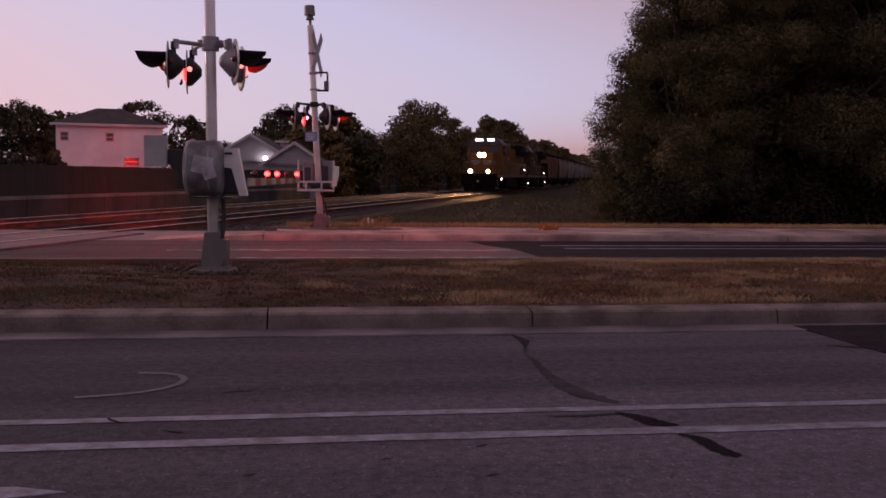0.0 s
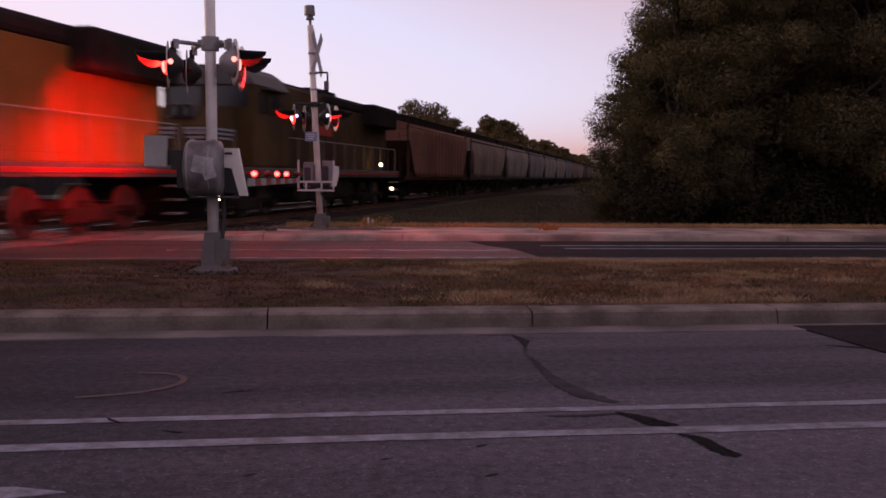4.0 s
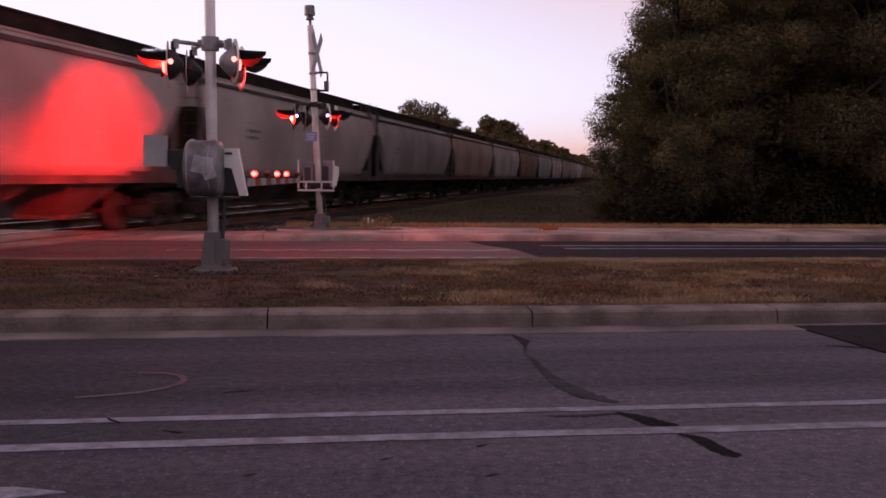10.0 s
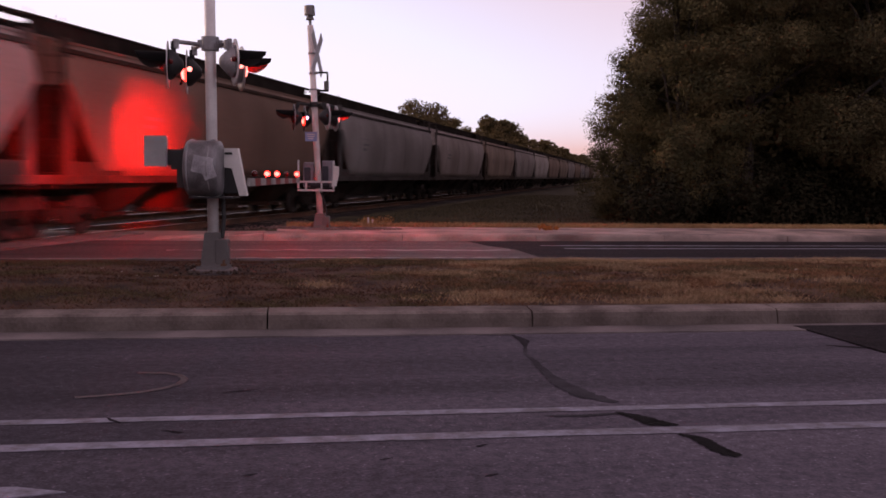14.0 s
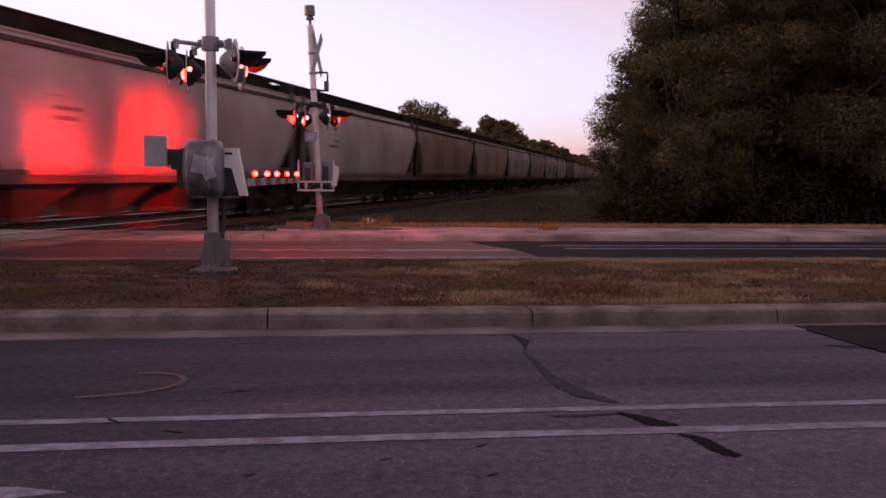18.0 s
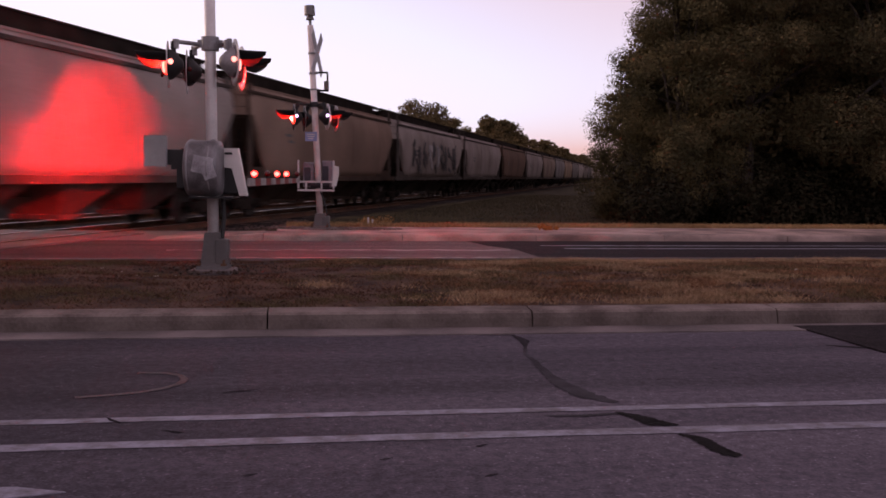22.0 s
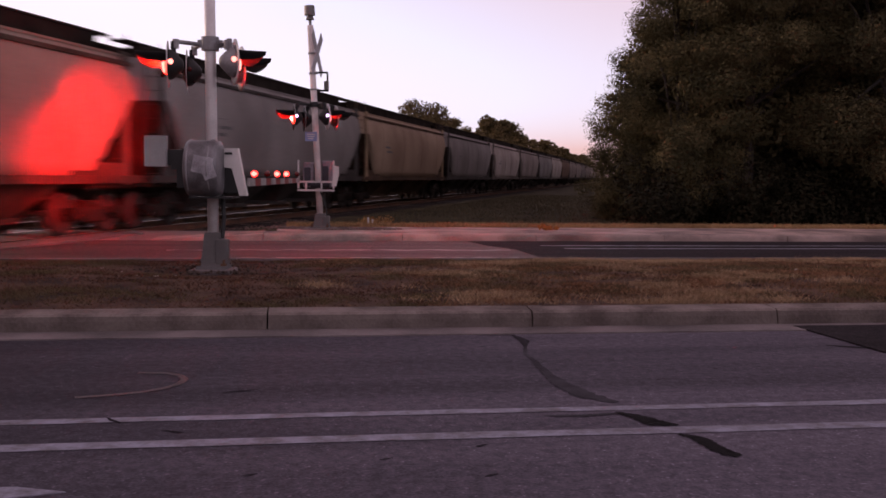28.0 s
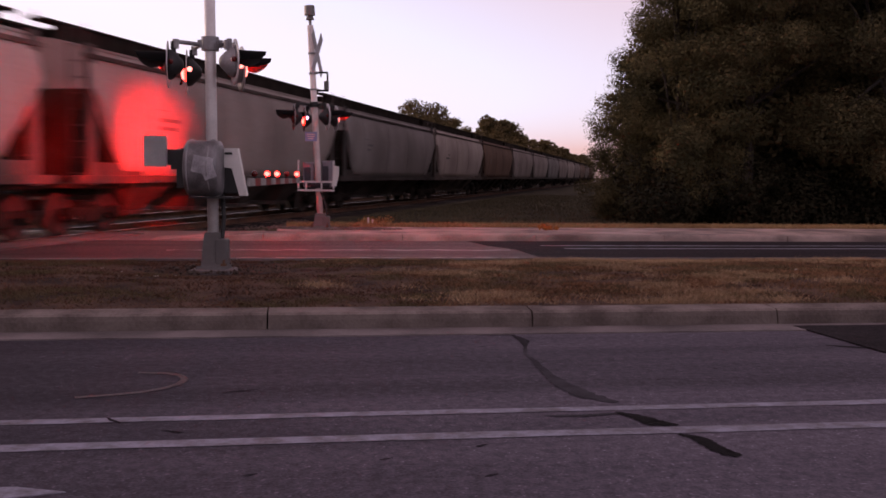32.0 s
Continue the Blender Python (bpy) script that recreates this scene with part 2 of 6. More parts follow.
def arrays(name, verts, faces, mats):
    """Quick mesh of equal polygons from arrays."""
    me = bpy.data.meshes.new(name)
    k = faces.shape[1]
    me.vertices.add(len(verts))
    me.vertices.foreach_set("co", verts.astype(np.float32).ravel())
    me.loops.add(faces.size)
    me.loops.foreach_set("vertex_index", faces.astype(np.int32).ravel())
    me.polygons.add(len(faces))
    me.polygons.foreach_set("loop_start", np.arange(0, faces.size, k, dtype=np.int32))
    me.polygons.foreach_set("loop_total", np.full(len(faces), k, dtype=np.int32))
    me.update(calc_edges=True)
    for x in mats if isinstance(mats, (list, tuple)) else [mats]:
        me.materials.append(x)
    return me


# ---- ground ----
def ground_z(x, y):
    d = -x * CT + y * ST
    if d < 19.0:
        z = -0.14
    else:
        z = -0.14 - 0.45 * min(1.0, (d - 19.0) / 3.0)
    return z


def build_ground():
    xs = sorted({*np.arange(-60, 60.1, 1.5).tolist(), *[s * v for s in (-1, 1) for v in (75, 100, 140, 200, 300, 500, 900, 1600)]})
    ys = sorted({*np.arange(-20, 90.1, 1.5).tolist(), *[-1600, -900, -400, -150, -60, 110, 140, 180, 240, 330, 500, 900, 1800]})
    vs, fs = [], []
    for y in ys:
        for x in xs:
            vs.append((x, y, ground_z(x, y) + 0.025 * noise.noise(Vector((x * 0.5, y * 0.5, 0)))))
    w = len(xs)
    for j in range(len(ys) - 1):
        for i in range(w - 1):
            fs.append((j * w + i, j * w + i + 1, (j + 1) * w + i + 1, (j + 1) * w + i))
    ob = new("ground", arrays("ground", np.array(vs), np.array(fs), EARTH))
    tagged(ob, "dark rough earth and weeds beyond the roads", "ground", kind="structure")


build_ground()


def strip(name, mats, a0, a1, b0, b1, z0, z1, label, category):
    bm = bmn()
    prism(bm, [rd(a0, b0), rd(a1, b0), rd(a1, b1), rd(a0, b1)], z0, z1)
    return tagged(part(name, bm, mats), label, category, kind="structure")


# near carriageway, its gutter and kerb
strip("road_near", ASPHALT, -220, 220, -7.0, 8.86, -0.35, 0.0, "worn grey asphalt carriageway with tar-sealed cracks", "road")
strip("gutter", CONCRETE, -220, 220, 8.86, 9.25, -0.3, 0.012, "concrete gutter pan beside the median kerb", "gutter")


def kerb_run(name, a0, a1, b_face, ztop, zbot, turn, joints, label, mats=None):
    """A kerb in lengths, with open joints between them; turn 1: the face looks to smaller b."""
    root = tagged(empty(name), label, "kerb", kind="structure")
    cuts = [a0] + joints + [a1]
    for p, q in zip(cuts, cuts[1:]):
        bm = bmn()
        prof = [(0.0, zbot), (0.012, zbot + 0.6 * (ztop - zbot)), (0.03, ztop - 0.02), (0.055, ztop), (0.32, ztop + 0.015), (0.32, zbot - 0.1), (0.0, zbot - 0.1)]
        ends = []
        for a in (p + 0.008, q - 0.008):
            ends.append([bm.verts.new(rd(a, b_face + turn * x, z)) for x, z in prof])
        k = len(prof)
        for i in range(k):
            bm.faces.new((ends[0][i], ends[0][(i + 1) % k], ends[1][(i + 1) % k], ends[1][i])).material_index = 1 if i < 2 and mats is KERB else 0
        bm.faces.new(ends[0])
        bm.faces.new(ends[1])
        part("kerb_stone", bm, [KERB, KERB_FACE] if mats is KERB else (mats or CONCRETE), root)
    return root


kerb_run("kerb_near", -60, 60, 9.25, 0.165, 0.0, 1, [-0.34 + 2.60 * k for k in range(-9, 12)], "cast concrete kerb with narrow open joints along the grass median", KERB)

# median
def median_z(a, b):
    t = (b - 9.55) / 5.3
    p = rd(a, b)
    hollow = 0.12 * math.exp(-((p.x + 3.1) ** 2 / 1.6 + (p.y - 12.6) ** 2 / 0.9))
    return 0.17 + 0.10 * math.sin(math.pi * min(1, max(0, t))) - hollow + 0.02 * noise.noise(Vector((a * 0.9, b * 0.9, 0)))


def build_median():
    a_s = np.arange(-60, 60.1, 0.4)
    b_s = np.linspace(9.54, 14.88, 14)
    vs = [rd(a, b, median_z(a, b)) for b in b_s for a in a_s]
    w = len(a_s)
    fs = [(j * w + i, j * w + i + 1, (j + 1) * w + i + 1, (j + 1) * w + i) for j in range(len(b_s) - 1) for i in range(w - 1)]
    ob = new("median_soil", arrays("median_soil", np.array(vs), np.array(fs), SOIL))
    tagged(ob, "dry brown turf and bare soil of the road median", "median", kind="structure")


build_median()
kerb_run("kerb_median_far", -60, 60, 15.2, 0.19, 0.05, -1, [-4.0 + 3.0 * k for k in range(-6, 10)], "concrete kerb on the far side of the grass median")

# far carriageway
strip("road_far", asphalt("asphalt_grey", (0.125, 0.102, 0.102), 0.75, 1.2), -30, 220, 15.2, 20.91, -0.35, 0.06, "grey worn carriageway behind the median", "road")
bm = bmn()
prism(bm, [rd(4.75, 15.25), rd(200, 15.25), rd(200, 20.88), rd(3.6, 20.88), rd(3.75, 19.7), rd(4.15, 18.6), rd(4.2, 16.9)], 0.03, 0.066)
tagged(part("road_patch_far", bm, ASPHALT_NEW), "fresh black asphalt overlay on the far carriageway", "road", kind="structure")
for k, (b0, b1) in enumerate(((19.42, 19.54), (18.62, 18.76))):
    bm = bmn()
    prism(bm, [rd(4.9 + 0.3 * k, b0), rd(200, b0), rd(200, b1), rd(4.9 + 0.3 * k, b1)], 0.05, 0.0705)
    tagged(part("lane_line", bm, PAINT_W), "worn white lane line on fresh asphalt", "road marking", group="lane lines", kind="structure")
bm = bmn()
lo_ = [bm.verts.new(rd(a, b, 0.05)) for a, b in ((-3.2, 20.9), (-0.86, 20.9), (-0.86, 22.3), (-3.2, 22.3))]
hi_ = [bm.verts.new(rd(a, b, z)) for a, b, z in ((-3.2, 20.9, 0.072), (-0.86, 20.93, 0.20), (-0.86, 22.3, 0.20), (-3.2, 22.3, 0.072))]
bm.faces.new(hi_)
for i in range(4):
    bm.faces.new((lo_[i], lo_[(i + 1) % 4], hi_[(i + 1) % 4], hi_[i]))
tagged(part("kerb_ramp", bm, CONC_PALE), "pale concrete ramp where the kerb sinks to the crossing", "kerb", kind="structure")
kerb_run("kerb_far", -0.85, 90, 20.9, 0.20, 0.05, 1, [-0.85 + 3.0 * k for k in range(1, 20)], "pale concrete kerb beyond the far carriageway", CONC_PALE)
strip("sidewalk", CONC_PALE, -0.6, 90, 21.22, 23.9, -0.3, 0.205, "pale concrete strip behind the far kerb", "pavement")
strip("crossing_apron", mat("apron_concrete", (0.185, 0.142, 0.132), 0.7, var=0.25, scale=3, bump=0.4, fine=90), -16, -0.62, 20.92, 24.4, -0.35, 0.066, "flush pavement beside the level crossing", "pavement")

# damp streaks on the far carriageway
WET = mat("wet_asphalt", (0.07, 0.06, 0.058), 0.36, var=0.25, scale=14, bump=0.5, fine=25, spec=0.3)
for b0, b1, a0, a1, sd in ((18.25, 18.42, -2.5, 4.0, 1), (16.5, 16.62, -1.5, 3.8, 2)):
    r = random.Random(sd)
    bm = bmn()
    aa = np.linspace(a0, a1, 30)
    e0 = [bm.verts.new(rd(a, b0 + r.uniform(-0.12, 0.12), 0.0645)) for a in aa]
    e1 = [bm.verts.new(rd(a, b1 + r.uniform(-0.12, 0.12), 0.0645)) for a in aa]
    for i in range(len(aa) - 1):
        bm.faces.new((e0[i], e0[i + 1], e1[i + 1], e1[i]))
    tagged(part("damp_streak", bm, WET), "damp shiny streak on worn asphalt", "puddle", kind="structure")

# road markings on the near carriageway
for b0, b1 in ((5.88, 5.995), (5.31, 5.45)):
    bm = bmn()
    r = random.Random(3)
    pts0 = [rd(a, b0 + r.uniform(-0.008, 0.008)) for a in np.arange(-40, 40, 0.5)]
    pts1 = [rd(a, b1 + r.uniform(-0.008, 0.008)) for a in np.arange(-40, 40, 0.5)]
    lo = [bm.verts.new((p.x, p.y, 0.004)) for p in pts0]
    hi = [bm.verts.new((p.x, p.y, 0.004)) for p in pts1]
    for i in range(len(lo) - 1):
        bm.faces.new((lo[i], lo[i + 1], hi[i + 1], hi[i]))
    tagged(part("centre_line", bm, PAINT_W), "worn pale paint line along the near road", "road marking", group="double line", kind="structure")

# turn arrow, faded, and the end of another marking
bm = bmn()
arc = [(-1.22, 7.34), (-1.02, 7.31), (-0.90, 7.22), (-0.85, 7.08), (-0.87, 6.93), (-0.95, 6.80), (-1.08, 6.69), (-1.25, 6.62), (-1.5, 6.56)]
for (p, q) in zip(arc, arc[1:]):
    d = Vector((q[0] - p[0], q[1] - p[1])).normalized()
    nn = Vector((-d.y, d.x)) * 0.027
    c = [rd(p[0] + nn.x, p[1] + nn.y, 0.0045), rd(q[0] + nn.x, q[1] + nn.y, 0.0045), rd(q[0] - nn.x, q[1] - nn.y, 0.0045), rd(p[0] - nn.x, p[1] - nn.y, 0.0045)]
    bm.faces.new([bm.verts.new(v) for v in c])
tagged(part("turn_arrow", bm, PAINT_DIM), "almost worn away curved road arrow", "road marking", kind="structure")
bm = bmn()
prism(bm, [rd(-3.0, 4.52), rd(-1.35, 4.54), rd(-1.1, 4.60), rd(-1.35, 4.70), rd(-3.0, 4.74)], -0.01, 0.005)
tagged(part("stop_marking", bm, PAINT_W), "white road marking with a pointed end", "road marking", kind="structure")

# tar seams, each a wandering ribbon
def seam(name, pts, widths, label, z=0.0042, seed=1, mt=None):
    r = random.Random(seed)
    bm = bmn()
    left, right = [], []
    dense = []
    for (p, q, w0, w1) in zip(pts, pts[1:], widths, widths[1:]):
        for t in np.linspace(0, 1, 9)[:-1]:
            dense.append((p[0] + (q[0] - p[0]) * t, p[1] + (q[1] - p[1]) * t, w0 + (w1 - w0) * t))
    dense.append((*pts[-1], widths[-1]))
    for i, (a, b, w) in enumerate(dense):
        j = min(i, len(dense) - 2)
        d = Vector((dense[j + 1][0] - dense[j][0], dense[j + 1][1] - dense[j][1])).normalized()
        nn = Vector((-d.y, d.x))
        wl_, wr_ = w * r.uniform(0.42, 0.58), w * r.uniform(0.42, 0.58)
        jx = r.uniform(-0.06, 0.06) * w
        left.append(bm.verts.new(rd(a + nn.x * (wl_ + jx), b + nn.y * (wl_ + jx), z)))
        right.append(bm.verts.new(rd(a - nn.x * (wr_ - jx), b - nn.y * (wr_ - jx), z)))
    for i in range(len(left) - 1):
        bm.faces.new((left[i], left[i + 1], right[i + 1], right[i]))
    return tagged(part(name, bm, mt or TAR), label, "tar seam", kind="structure")


TAR_MID = mat("grey_tar_seal", (0.030, 0.027, 0.032), 0.95, var=0.3, scale=20, bump=0.5, spec=0.05)
seam("tar_seam", [(1.62, 8.84), (1.96, 8.82), (2.0, 8.5), (1.94, 8.2)], [0.015, 0.03, 0.1, 0.03], "black tar sealing a crack in the near road", seed=2, mt=TAR_MID)
seam("tar_seam", [(1.94, 8.2), (1.86, 7.85), (1.87, 7.45)], [0.03, 0.04, 0.05], "old grey tar sealing a crack in the near road", seed=12, mt=TAR_OLD)
seam("tar_seam", [(1.86, 7.45), (1.84, 6.95), (1.86, 6.6), (1.93, 6.3), (2.07, 6.08)], [0.05, 0.09, 0.14, 0.17, 0.06], "old grey tar sealing a crack in the near road", seed=3, mt=TAR_OLD)
seam("tar_seam", [(1.98, 5.83), (2.06, 5.72), (2.14, 5.55), (2.26, 5.48)], [0.03, 0.1, 0.15, 0.03], "black tar sealing a crack in the near road", z=0.0048, seed=4)
seam("tar_seam", [(2.18, 5.28), (2.26, 5.2), (2.28, 5.0), (2.30, 4.88), (2.34, 4.82)], [0.03, 0.09, 0.11, 0.1, 0.08], "black tar sealing a crack in the near road", z=0.0048, seed=5)
seam("tar_seam", [(1.5, 5.78), (1.75, 5.76), (2.0, 5.8)], [0.02, 0.06, 0.03], "old grey tar sealing a crack in the near road", seed=6, mt=TAR_OLD)
seam("tar_seam", [(-0.55, 6.62), (-0.45, 6.65), (-0.3, 6.7)], [0.008, 0.03, 0.01], "black tar spot on the near road", seed=7, mt=TAR_MID)
seam("tar_seam", [(-1.18, 5.99), (-1.14, 5.92), (-1.08, 5.86)], [0.012, 0.035, 0.012], "black tar spot on the near road", z=0.0050, seed=8, mt=TAR_MID)
seam("tar_seam", [(-0.82, 5.67), (-0.74, 5.63), (-0.68, 5.6)], [0.01, 0.025, 0.01], "black tar spot on the near road", seed=9, mt=TAR_MID)
seam("tar_seam", [(4.7, 8.05), (5.0, 7.9), (5.4, 7.8)], [0.02, 0.06, 0.03], "black tar sealing a crack in the near road", seed=10)
for k, (a, b) in enumerate(((-0.3, 4.75), (0.4, 4.95), (0.9, 4.62), (2.6, 6.75), (1.5, 8.2), (3.2, 7.1), (-0.05, 4.3), (0.95, 5.15))):
    seam("tar_seam", [(a, b), (a + 0.035, b + 0.02), (a + 0.075, b + 0.035)], [0.006, 0.022, 0.006], "black tar spot on the near road", seed=20 + k, mt=TAR_MID)
bm = bmn()
prism(bm, [rd(4.95, 9.1), rd(4.98, 8.6), rd(5.0, 8.1), rd(5.02, 7.65), rd(5.6, 7.2), rd(7.5, 6.9), rd(30, 6.9), rd(30, 8.84), rd(30, 9.1)], -0.02, 0.0165)
tagged(part("road_patch_near", bm, ASPHALT_NEW), "black asphalt patch against the near kerb", "road", kind="structure")

# ---- tracks ----
def ballast_bed(d, s0, s1, top, name):
    """Crowned bed of crushed stone with an uneven skin."""
    prof = [(-3.4, -0.62), (-2.5, -0.35), (-1.75, top), (-0.9, top + 0.01), (0, top), (0.9, top + 0.01), (1.75, top), (2.5, -0.35), (3.4, -0.62)]
    ss = sorted({*np.arange(-12, 70, 0.6).tolist(), *np.arange(70, s1, 12.0).tolist(), *np.arange(s0, -12, 20.0).tolist(), s1})
    r = random.Random(7)
    vs, fs = [], []
    for s in ss:
        for x, z in prof:
            vs.append(tk(s, d + x + r.uniform(-0.06, 0.06), z + r.uniform(-0.025, 0.025)))
    w = len(prof)
    for j in range(len(ss) - 1):
        for i in range(w - 1):
            fs.append((j * w + i, j * w + i + 1, (j + 1) * w + i + 1, (j + 1) * w + i))
    ob = new(name, arrays(name, np.array(vs), np.array(fs), BALLAST))
    return tagged(ob, "bed of dark crushed stone under the rails", "ballast", kind="structure")


def rail_track(d, name, s0=-640, s1=900):
    root = tagged(empty(name), "railway track of steel rails on timber ties", "railway track", kind="structure")
    for side in (-1, 1):
        y = side * 0.7525
        bm = bmn()
        prof = [(-0.07, -0.18), (0.07, -0.18), (0.07, -0.165), (0.012, -0.145), (0.012, -0.045), (0.036, -0.035), (0.036, -0.006), (0.028, 0.0), (-0.028, 0.0), (-0.036, -0.006), (-0.036, -0.035), (-0.012, -0.045), (-0.012, -0.145), (-0.07, -0.165)]
        ends = [[bm.verts.new(tk(s, d + y + x, RAIL_Z + z)) for x, z in prof] for s in (s0, s1)]
        k = len(prof)
        for i in range(k):
            f = bm.faces.new((ends[0][i], ends[0][(i + 1) % k], ends[1][(i + 1) % k], ends[1][i]))
            f.material_index = 0 if i in (6, 7, 8) else 1
        part("rail", bm, [RAILTOP, RUST], root, "steel rail, polished on top and rusty below")
    tie = bmn()
    box(tie, (0.23, 2.6, 0.17), (0, 0, 0), bev=0.01)
    me = meshed("tie", tie, TIE)
    r = random.Random(int(d * 10))
    for k in range(120):
        s = 3 + k * 0.55
        ob = new("tie", me)
        ob.parent = root
        ob.matrix_basis = Matrix.Translation(tk(s, d, RAIL_Z - 0.285)) @ Matrix.Rotation(-TH + math.pi / 2 + r.uniform(-0.02, 0.02), 4, "Z")
    return root


ballast_bed(TRACK[0], -640, 900, -0.10, "ballast_main")
ballast_bed(TRACK[1], -640, 900, -0.10, "ballast_second")
for i, d in enumerate(TRACK):
    rail_track(d, ("track_main", "track_second")[i])

# crossing panels, between and beside the rails, where the far carriageway meets them
def crossing(d):
    root = tagged(empty("level_crossing"), "concrete panels of the level crossing, worn and stained", "level crossing", kind="structure")
    for y0, y1 in ((-1.75, -0.83), (-0.67, 0.67), (0.83, 1.75)):
        for k in range(5):
            s0 = 8.4 + k * 2.4
            bm = bmn()
            pts = [tk(s0 + 0.01, d + y0), tk(s0 + 2.39, d + y0), tk(s0 + 2.39, d + y1), tk(s0 + 0.01, d + y1)]
            prism(bm, pts, -0.12, RAIL_Z - 0.012)
            part("crossing_panel", bm, mat("crossing_concrete", (0.145, 0.110, 0.102), 0.75, var=0.3, scale=6, bump=0.4, rnd=0.12), root)
    return root


for d in TRACK:
    crossing(d)

# ---- fence on its retaining wall, beyond the tracks ----
def fence_line():
    D0 = 25.0
    wall = tagged(empty("retaining_wall"), "low grey block retaining wall with a pale cap", "retaining wall", kind="structure")
    WALLM = mat("block_wall", (0.042, 0.040, 0.041), 0.9, var=0.4, scale=4, bump=0.5, rnd=0.2)
    CAPM = mat("wall_cap", (0.17, 0.165, 0.165), 0.85, var=0.3, scale=4, bump=0.4, rnd=0.15)
    FENCEM = mat("weathered_boards", (0.021, 0.020, 0.021), 0.9, var=0.35, scale=8, bump=0.5, rnd=0.25)
    s = 12.0
    k = 0
    while s < 130:
        bm = bmn()
        prism(bm, [tk(s + 0.02, D0), tk(s + 2.98, D0), tk(s + 2.98, D0 + 0.25), tk(s + 0.02, D0 + 0.25)], -0.9, 0.30)
        part("wall_block", bm, WALLM, wall)
        bm = bmn()
        prism(bm, [tk(s + 0.01, D0 - 0.04), tk(s + 2.99, D0 - 0.04), tk(s + 2.99, D0 + 0.29), tk(s + 0.01, D0 + 0.29)], 0.30, 0.45)
        part("cap_stone", bm, CAPM, wall)
        s += 3.0
        k += 1
    fence = tagged(empty("board_fence"), "tall weathered board fence above a retaining wall", "fence", kind="structure")
    bd = bmn()
    box(bd, (0.145, 0.02, 1.3), (0, 0, 0.65), bev=0.004)
    me = meshed("board", bd, FENCEM)
    r = random.Random(5)
    rot = Matrix.Rotation(math.pi / 2 - TH, 4, "Z")
    for i in range(300):
        ob = new("board", me)
        ob.parent = fence
        ob.matrix_basis = Matrix.Translation(tk(26 + i * 0.15, D0 + 0.1, 0.44 + r.uniform(-0.015, 0.015))) @ rot
    bm = bmn()
    for i in range(400):
        box(bm, (0.145, 0.02, 1.3), tk(71 + i * 0.15, D0 + 0.1, 1.09 + r.uniform(-0.015, 0.015)), rot)
    for i in range(95):
        box(bm, (0.145, 0.02, 1.3), tk(26 - (i + 1) * 0.15, D0 + 0.1, 1.09 + r.uniform(-0.015, 0.015)), rot)
    tagged(part("board_run", bm, FENCEM, fence), kind="stuff")
    bm = bmn()
    for z in (0.7, 1.5):
        prism(bm, [tk(12, D0 + 0.115), tk(130, D0 + 0.115), tk(130, D0 + 0.16), tk(12, D0 + 0.16)], z - 0.045, z + 0.045)
    part("fence_rail", bm, FENCEM, fence)


fence_line()
# ---- crossing signals ----
BEAM = glow("red_spot_emitter", (1.0, 0.012, 0.010), 170000000.0)
BEAM_LOW = glow("red_low_spot_emitter", (1.0, 0.012, 0.010), 120000.0)
BEAM_SOFT = glow("red_wide_spot_emitter", (1.0, 0.012, 0.010), 11000000.0)
LENS_FAR = glow("lit_red_lens_far", (1.0, 0.006, 0.005), 60.0)
LENS_ON = glow("lit_red_lens", (1.0, 0.006, 0.005), 60.0)
CORE = glow("lit_lamp_core", (1.0, 0.24, 0.22), 3.2)
GATE_RED = glow("gate_lamp_lit", (1.0, 0.015, 0.013), 6.0)
GATE_CORE = glow("gate_lamp_core", (1.0, 0.22, 0.20), 3.4)
SIDE_RED = glow("side_window_lit", (1.0, 0.25, 0.23), 3.2)
SIDE_VIOLET = glow("side_window_violet", (0.75, 0.5, 1.0), 4.0)


def az_pose(p, az, tilt=0.0):
    """Local +x looks to azimuth az (degrees from +y towards +x)."""
    return Matrix.Translation(p) @ Matrix.Rotation(radians(90 - az), 4, "Z") @ Matrix.Rotation(radians(tilt), 4, "Y")


FLASHERS = []


